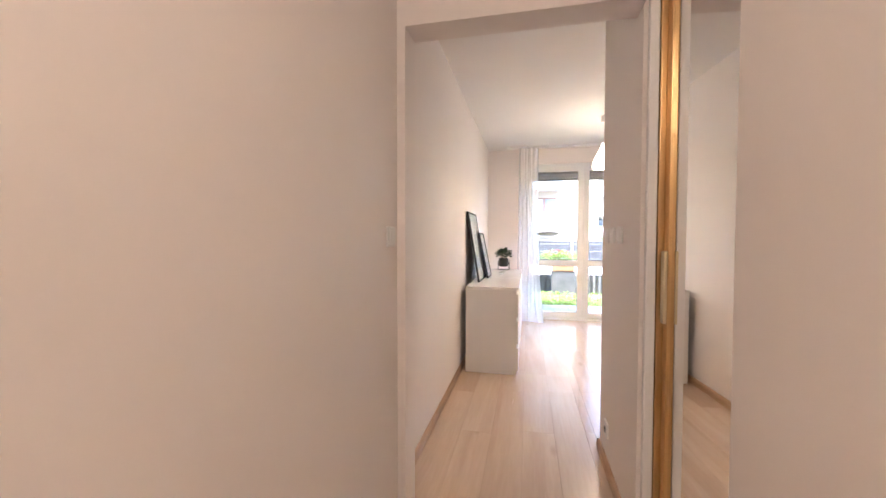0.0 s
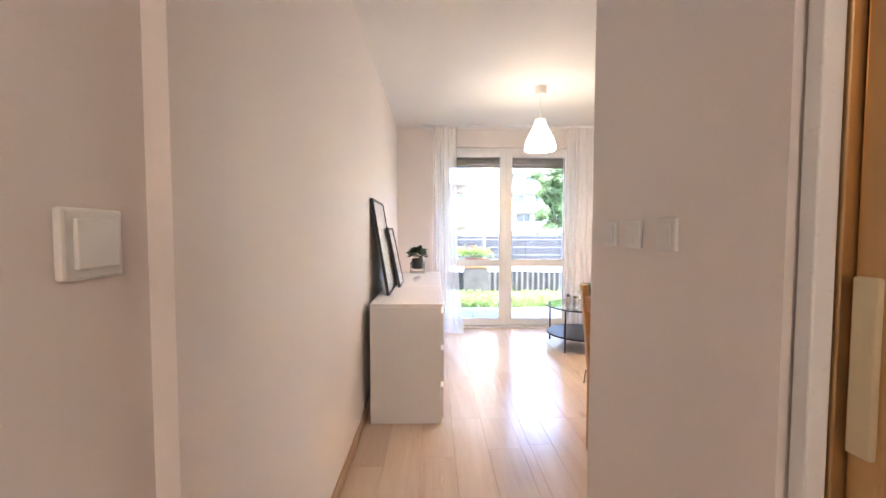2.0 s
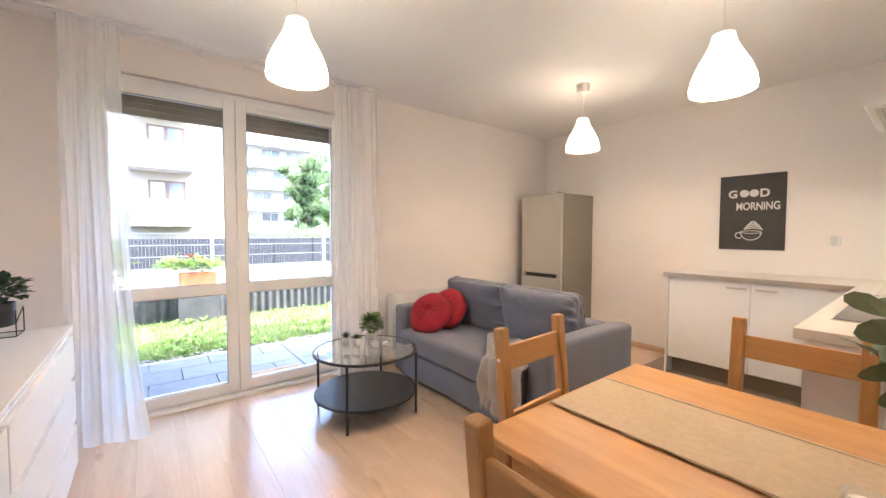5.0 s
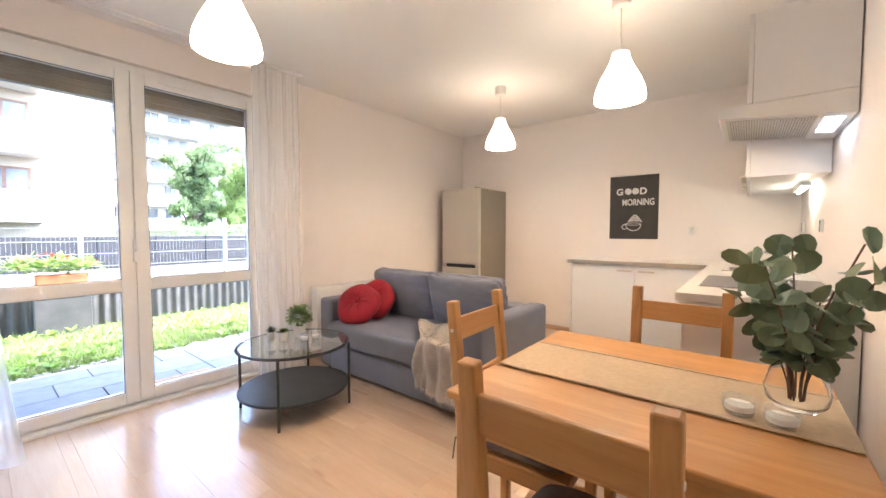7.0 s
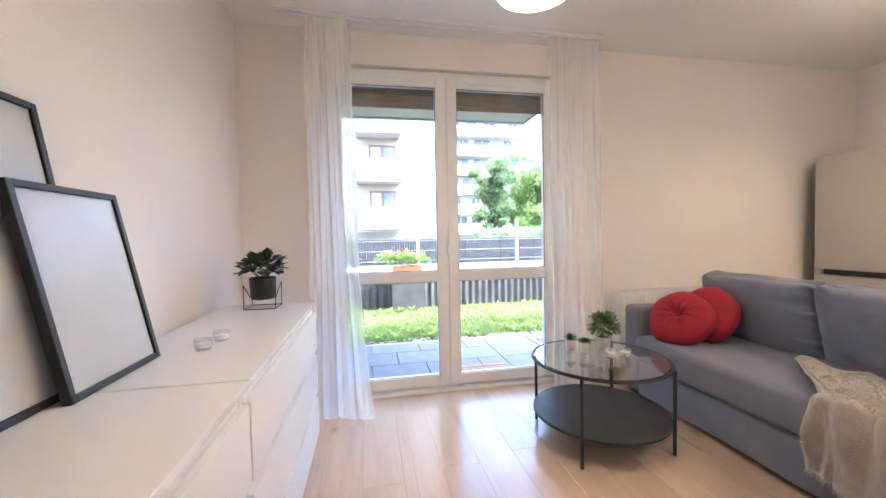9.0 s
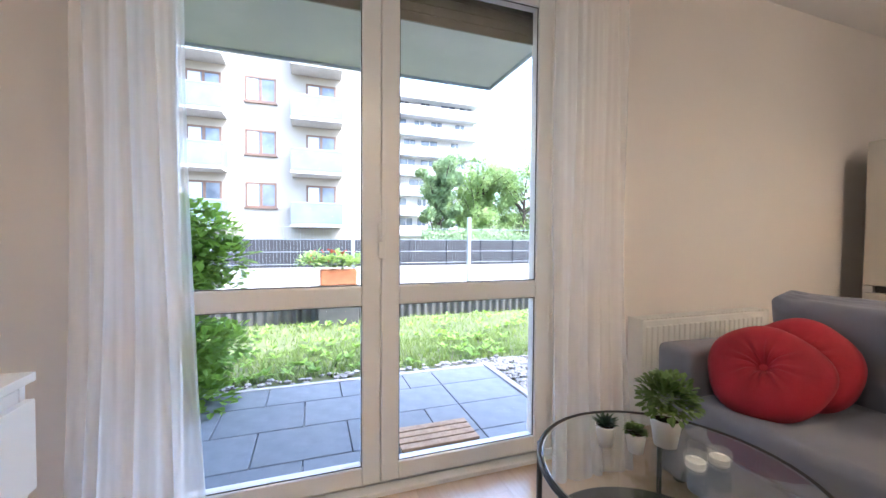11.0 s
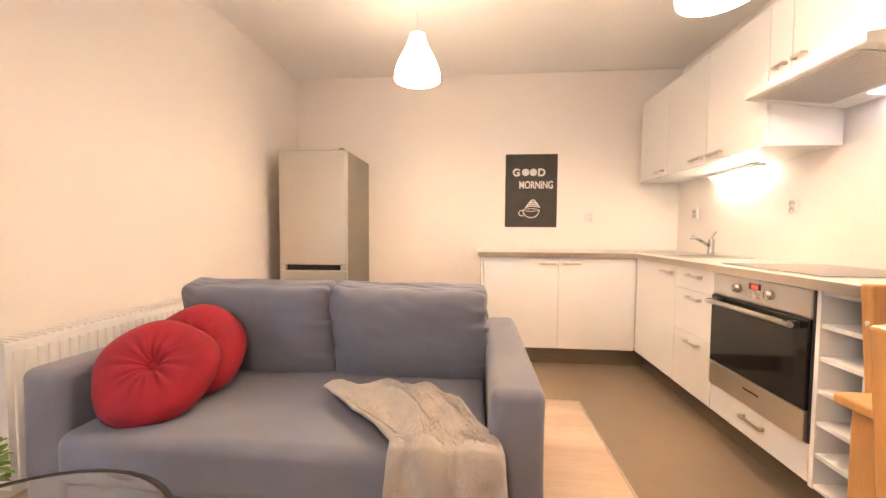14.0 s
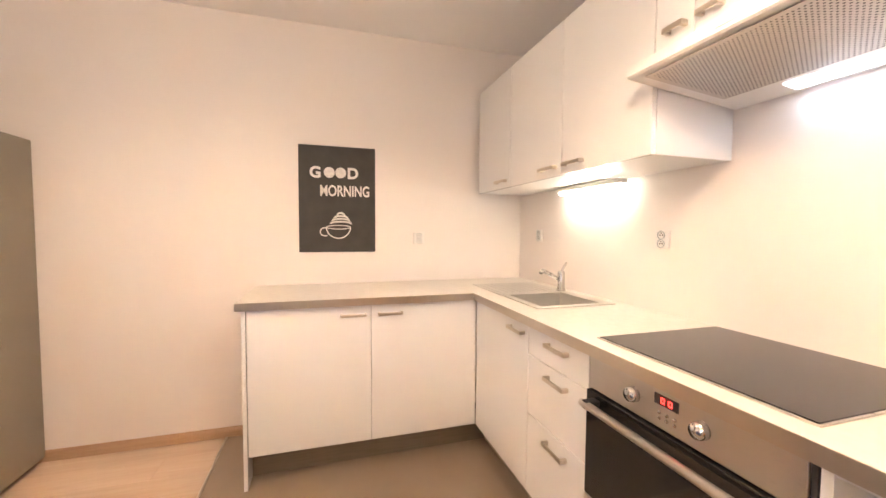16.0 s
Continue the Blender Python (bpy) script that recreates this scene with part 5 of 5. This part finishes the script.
for k in range(1500):
    if k % 3:
        x, y = g.uniform(2.68, 3.7), g.uniform(6.75, 8.2)
    else:
        x, y = g.uniform(-2.0, 3.2), 7.96 + 0.32 * g.random() ** 1.5
    r = g.uniform(0.015, 0.032)
    one = bmesh.new()
    bmesh.ops.create_icosphere(one, subdivisions=1, radius=r)
    moved(one, Matrix.Translation((x, y, -0.115 + r * 0.3)) @ Matrix.Diagonal((g.uniform(0.8, 1.4), g.uniform(0.8, 1.3), 0.6, 1)))
    vs = [tuple(v.co) for v in one.verts]
    fs = [[v.index for v in f.verts] for f in one.faces]
    one.free()
    nv_ = [gvl.verts.new(c) for c in vs]
    for f in fs:
        gvl.faces.new([nv_[q] for q in f])
tagged(part("gravel", gvl, GRAVEL), "grey gravel strip beside the patio", "gravel", kind="stuff")
mt = thing("doormat", pose(1.61, 6.77, -0.048), "brown slatted doormat on the patio by the door", "doormat")
for k in range(4):
    part("strip", box(0, 0.0 + k * 0.062, 0, 0.45, 0.052 + k * 0.062, 0.018, 0.004), MAT, mt)

# lawn blades
gb = bmesh.new()
g = random.Random(8)
for k in range(26000):
    near = k < 16000
    x, y = (g.uniform(-3.5, 7.0), g.uniform(8.16, 9.4)) if near else (g.uniform(-5.0, 9.0), g.uniform(9.2, 11.2))
    if (x > 2.6 and y < 8.3) or y < 8.26 + 0.14 * noise.noise(Vector((x * 2.5, 5, 0))):
        continue
    z = -0.12 - max(0, y - 7.92) * 0.049
    h, a = g.uniform(0.04, 0.10), g.uniform(0, 6.28)
    if noise.noise(Vector((x * 0.9, y * 0.9, 0))) < -0.32:
        h *= 0.45
    dx, dy, w = math.cos(a) * h * 0.7, math.sin(a) * h * 0.7, 0.007
    p = [gb.verts.new((x - w * math.sin(a), y + w * math.cos(a), z)), gb.verts.new((x + w * math.sin(a), y - w * math.cos(a), z)), gb.verts.new((x + dx, y + dy, z + h))]
    gb.faces.new(p)
tagged(part("lawn_grass", gb, GRASS), "bright green lawn with small weeds", "grass", kind="stuff")

# broad-leaved weeds among the grass
weeds = bmesh.new()
for k in range(260):
    x, y = g.uniform(-2.5, 5.5), 8.3 + 2.6 * g.random() ** 1.4
    z = -0.12 - max(0, y - 7.92) * 0.049 + 0.04
    for q in range(7):
        a = g.uniform(0, 6.28)
        leaf(weeds, (x, y, z), (math.cos(a), math.sin(a), g.uniform(0.2, 1.2)), g.uniform(0.06, 0.12), g.uniform(0.03, 0.05))
tagged(part("lawn_weeds", weeds, SHRUBLEAF), "pale green broad-leaved weeds scattered in the lawn", "weeds", kind="stuff")

# low corrugated fence with wire fence posts
fence = thing("garden_fence", pose(0, 11.25, -0.3), "low dark corrugated panel fence with galvanised posts and wires", "fence")
cor = bmesh.new()
prev = None
for k in range(0, 900):
    x = -8 + k * 0.02
    y = 0.022 * math.sin(2 * math.pi * x / 0.14)
    cur = (cor.verts.new((x, y, 0.0)), cor.verts.new((x, y, 0.52 + 0.012 * math.sin(x * 3.1))))
    if prev:
        cor.faces.new((prev[0], cur[0], cur[1], prev[1]))
    prev = cur
part("corrugated_panel", cor, SHEETGREY, fence)
for k in range(10):
    part("post", box(-6.61 + k * 2.1, 0.05, 0, -6.55 + k * 2.1, 0.11, 1.77, 0.004), GALV, fence)
for z in (0.75, 0.95, 1.15, 1.35, 1.55):
    part("wire", rod((-8, 0.08, z), (10, 0.08, z), 0.004, 6), GALV, fence)
wires = bmesh.new()
for k in range(360):
    rod((-8 + k * 0.05, 0.085, 0.55), (-8 + k * 0.05, 0.085, 1.6), 0.0012, 3, bm=wires)
tagged(part("wire_mesh", wires, GALV, fence), kind="stuff")

pl2 = thing("planter", pose(1.56, 10.95, -0.27), "terracotta planter with leafy red-flowered plants by the fence", "planter")
part("stand", box(-0.3, -0.1, 0, 0.3, 0.1, 0.62, 0.01), SHEETGREY, pl2)
part("trough", box(-0.27, -0.12, 0.62, 0.27, 0.12, 0.86, 0.02), TERRACOTTA, pl2)
f = bmesh.new()
for k in range(7):
    bushy(f, (-0.35 + k * 0.12 - 0.1, 0, 0.95 + 0.05 * math.sin(k * 2)), 0.16, 60, 0.09, 0.06, g, 0.9, -0.3)
part("foliage", f, TREELEAF, pl2)
f = bmesh.new()
for k in range(40):
    leaf(f, (g.uniform(-0.45, 0.4), g.uniform(-0.15, 0.1), g.uniform(0.95, 1.15)), (g.uniform(-1, 1), g.uniform(-1, 0), 0.6), 0.05, 0.05)
part("flowers", f, FLOWER, pl2)

climb = thing("shrub", pose(0.60, 7.80, -0.12), "tall leafy green climbing shrub at the edge of the patio", "shrub")
f = bmesh.new()
for k in range(44):
    bushy(f, (g.uniform(-0.75, 0.0), g.uniform(-0.2, 0.35), 0.08 + 1.3 * (k / 44)), 0.2, 140, 0.065, 0.05, g, 0.9, -0.7)
part("foliage", f, SHRUBLEAF, climb)
part("stems", rod((-0.38, 0.05, 0), (-0.45, 0.1, 1.25), 0.012, 8, bm=rod((-0.3, 0.1, 0), (-0.2, 0.12, 1.1), 0.01, 8)), BARK, climb)

far = thing("far_fence", pose(0, 24.0, -0.5), "long dark corrugated fence across the yard", "fence")
part("panel", box(-30, 0, 0, 40, 0.06, 1.5), DARKFENCE, far)
for k in range(36):
    part("batten", box(-30 + k * 2, -0.04, 0, -29.94 + k * 2, 0, 1.52), DARKFENCE, far)

# balcony overhead
bal = thing("balcony_above", pose(0, 0, 0), "grey-green underside of the balcony above the patio", "balcony")
part("slab", box(-3.2, 6.71, 2.46, 2.70, 8.02, 2.62, 0.01), CONCRETE, bal)
part("drip_edge", box(-3.2, 8.02, 2.44, 2.72, 8.04, 2.64, 0.003), GALV, bal)
part("drip_edge", box(2.70, 6.71, 2.44, 2.72, 8.02, 2.64, 0.003), GALV, bal)
wall("wall_facade_east", 5.4, 6.5, -0.3, 12, 6.7, 6)
wall("wall_facade_upper", -0.149, 6.5, 2.72, 5.399, 6.7, 6)
wall("wall_facade_west", -8, 6.5, -0.3, -0.15, 6.7, 6)


# ---------------- buildings ----------------
def window_set(parent, x, y, z, w, h):
    wd = part("window", frame_bars(x - w / 2, x + w / 2, z, z + h, y - 0.06, y + 0.02, 0.09, bevel=0.0), WINBROWN, parent)
    part("pane", box(x - w / 2 + 0.08, y - 0.02, z + 0.08, x + w / 2 - 0.08, y - 0.01, z + h - 0.08), WINDARK, wd)
    part("mullion", box(x - 0.06, y - 0.055, z + 0.09, x + 0.06, y, z + h - 0.09), WINBROWN, wd)
    part("blind", box(x - w / 2 + 0.1, y - 0.03, z + 0.09, x - 0.12, y - 0.022, z + h - 0.1), FACADEW, wd)


apt = thing("apartment_building", pose(0, 0, -0.5), "cream rendered apartment block with glazed balconies and brown windows", "building")
BY = 26.2
part("wall", box(-22, BY, 0, 5.0, BY + 12, 18.4), FACADE, apt)
part("roof", box(-22.3, BY - 0.3, 18.4, 5.3, BY + 12.3, 18.8), CONCRETE, apt)
for fl in range(6):
    bz = 2.25 + fl * 2.64
    for x in (1.46, -3.95, -9.4, -14.8):
        b = part("balcony", box(x - 1.23, BY - 1.3, bz - 0.18, x + 1.23, BY, bz, 0.01), CONCRETE, apt)
        part("parapet", box(x - 1.23, BY - 1.32, bz, x + 1.23, BY - 1.27, bz + 1.02, 0.005), BALCONY, b, "pale frosted balustrade panel")
        part("parapet_side", box(x - 1.23, BY - 1.27, bz, x - 1.19, BY, bz + 1.02), BALCONY, b)
        part("parapet_side", box(x + 1.19, BY - 1.27, bz, x + 1.23, BY, bz + 1.02), BALCONY, b)
        part("handrail", box(x - 1.24, BY - 1.335, bz + 1.02, x + 1.24, BY - 1.26, bz + 1.06), GALV, b)
        window_set(apt, x + 0.22, BY, bz + 0.1, 1.5, 1.95)
    for x in (-1.22, -6.6, -12.1):
        window_set(apt, x, BY, bz + 0.83, 1.43, 1.25)
        part("sill", box(x - 0.78, BY - 0.12, bz + 0.76, x + 0.78, BY - 0.001, bz + 0.83), WINBROWN, apt)

apt2 = thing("apartment_building", pose(0, 0, -0.5), "distant white apartment block with long window bands", "building")
part("wall", box(5, 57.3, 0, 24.0, 68, 20.6), FACADEW, apt2)
part("roof", box(4.8, 55.6, 20.6, 24.4, 68.2, 21.0), FACADEW, apt2)
part("end_wall", box(4.8, 55.7, 0, 5.0, 57.3, 20.6), FACADEW, apt2)
gr = random.Random(31)
for fl in range(7):
    top = 21.1 - 2.75 * fl - 2.7
    gallery = part("gallery", box(5.0, 55.75, top, 24.3, 57.3, top + 0.22), FACADEW, apt2)
    part("parapet", box(5.0, 55.6, top + 0.10, 24.35, 55.75, top + 1.32), FACADEW, gallery, "white gallery parapet")
    # Grey strip draws the shadow line along the gallery's lower edge.
    part("soffit_shadow_line", box(5.0, 55.62, top - 0.05, 24.3, 55.74, top + 0.095), GALV, gallery)
    x = 5.6
    while x < 22.5:
        w = gr.uniform(1.0, 2.6)
        win = part("window", box(x, 57.22, top + 0.9, x + w, 57.299, top + 2.45), WINDARK, apt2)
        part("mullion", box(x + w * 0.5, 57.17, top + 0.9, x + w * 0.5 + 0.08, 57.219, top + 2.45), FACADEW, win)
        x += w + gr.uniform(0.6, 2.2)


def tree(x, y, height, spread, mat, seed, label, ground_z=-0.5):
    t = thing("tree", pose(x, y, ground_z), label, "tree", group="trees beyond the fence")
    g = random.Random(seed)
    trunk = rod((0, 0, 0), (0.1, 0.1, height * 0.55), 0.16, 10, r2=0.09)
    tips = []
    for k in range(34):
        a, f = g.uniform(0, 6.28), g.uniform(0.05, 0.66)
        p = Vector((0.1 * f, 0.1 * f, height * f))
        q = p + Vector((math.cos(a) * spread * g.uniform(0.3, 0.8), math.sin(a) * spread * g.uniform(0.3, 0.8), height * g.uniform(0.1, 0.36)))
        rod(p, q, 0.05, 6, bm=trunk, r2=0.015)
        tips += [q, (p + q) / 2]
    part("trunk", trunk, BARK, t)
    verts, faces = [], []
    for c in tips + [Vector((0, 0, height * 0.85))]:
        r = spread * g.uniform(0.13, 0.30)
        for _ in range(340):
            d = Vector((g.gauss(0, 1), g.gauss(0, 1), g.gauss(0, 0.8)))
            p = c + d.normalized() * r * g.uniform(0.2, 1.0) ** 0.6
            u = Vector((g.gauss(0, 1), g.gauss(0, 1), g.gauss(0, 1))).normalized()
            v = u.orthogonal().normalized()
            s = g.uniform(0.06, 0.14)
            n = len(verts)
            verts += [p - u * s, p + v * s * 0.5, p + u * s, p - v * s * 0.5]
            faces.append((n, n + 1, n + 2, n + 3))
    me = bpy.data.meshes.new("crown")
    me.from_pydata([tuple(v) for v in verts], [], faces)
    me.materials.append(mat)
    cr = new("crown", me)
    cr.parent = t
    return t


tree(9.1, 28.5, 7.2, 2.1, TREEDARK, 2, "dark green tree behind the far fence")
tree(12.4, 30.0, 7.4, 3.7, TREELEAF, 3, "bright green broad-leaved tree behind the far fence")
tree(16.0, 29.5, 7.9, 3.9, TREELEAF, 4, "bright green broad-leaved tree behind the far fence")
tree(23.0, 30.0, 8.0, 3.6, TREEDARK, 6, "green tree at the edge of the yard")
hd_ = bmesh.new()
g = random.Random(21)
hv, hf = [], []
for k in range(7000):
    p = Vector((g.uniform(7.0, 30.0), g.uniform(24.6, 26.0), 0))
    p.z = -0.4 + 2.6 * g.random() ** 0.8 * (0.75 + 0.25 * noise.noise(Vector((p.x * 0.8, 0, 0))))
    u = Vector((g.gauss(0, 1), g.gauss(0, 1), g.gauss(0, 1))).normalized()
    v = u.orthogonal().normalized()
    s = g.uniform(0.08, 0.16)
    n = len(hv)
    hv += [tuple(p - u * s), tuple(p + v * s * 0.6), tuple(p + u * s), tuple(p - v * s * 0.6)]
    hf.append((n, n + 1, n + 2, n + 3))
hd_.free()
hme = bpy.data.meshes.new("hedge")
hme.from_pydata(hv, [], hf)
hme.materials.append(TREEDARK)
tagged(new("hedge", hme), "dense green hedge behind the far fence", "hedge", kind="stuff")


# ---------------- floor planks ----------------
PW_, PL_ = 0.192, 1.285
plank_cache = {}


def plank_mesh(w, l):
    key = (round(w, 3), round(l, 3))
    if key not in plank_cache:
        one = box(0, 0, -0.011, w - 0.0005, l - 0.0005, 0.0)
        top = [e for e in one.edges if all(v.co.z > -0.001 for v in e.verts)]
        bmesh.ops.bevel(one, geom=top, offset=0.0005, segments=1, affect="EDGES")
        plank_cache[key] = finish(one, "plank", LAMINATE)
    return plank_cache[key]


def lay(x0, x1, y0, y1):
    """Rows of planks along y over a rectangle, in staggered joints."""
    k = math.floor((x0 - 0.05) / PW_ + 1e-6)
    while 0.05 + k * PW_ < x1 - 0.003:
        a, b = max(x0, 0.05 + k * PW_), min(x1, 0.05 + (k + 1) * PW_)
        y = y0 - ((k * 0.4717) % 1.0) * PL_
        while y < y1 - 0.003:
            p, q = max(y, y0), min(y + PL_, y1)
            if q - p > 0.004 and b - a > 0.004:
                ob = new("plank", plank_mesh(b - a, q - p))
                ob.location = (a, p, 0)
                ob.parent = subfloor
            y += PL_
        k += 1


lay(0.05, 1.065, 2.22, 4.012)
lay(1.065, 4.018, 4.012, 6.45)
lay(0.05, 1.065, 4.012, 6.45)
lay(4.018, 5.2, 4.842, 6.45)
lay(1.065, 2.75, 2.87, 4.012)
lay(0.14, 1.065, 2.07, 2.22)
lay(0.09, 1.32, -1.5, 2.07)
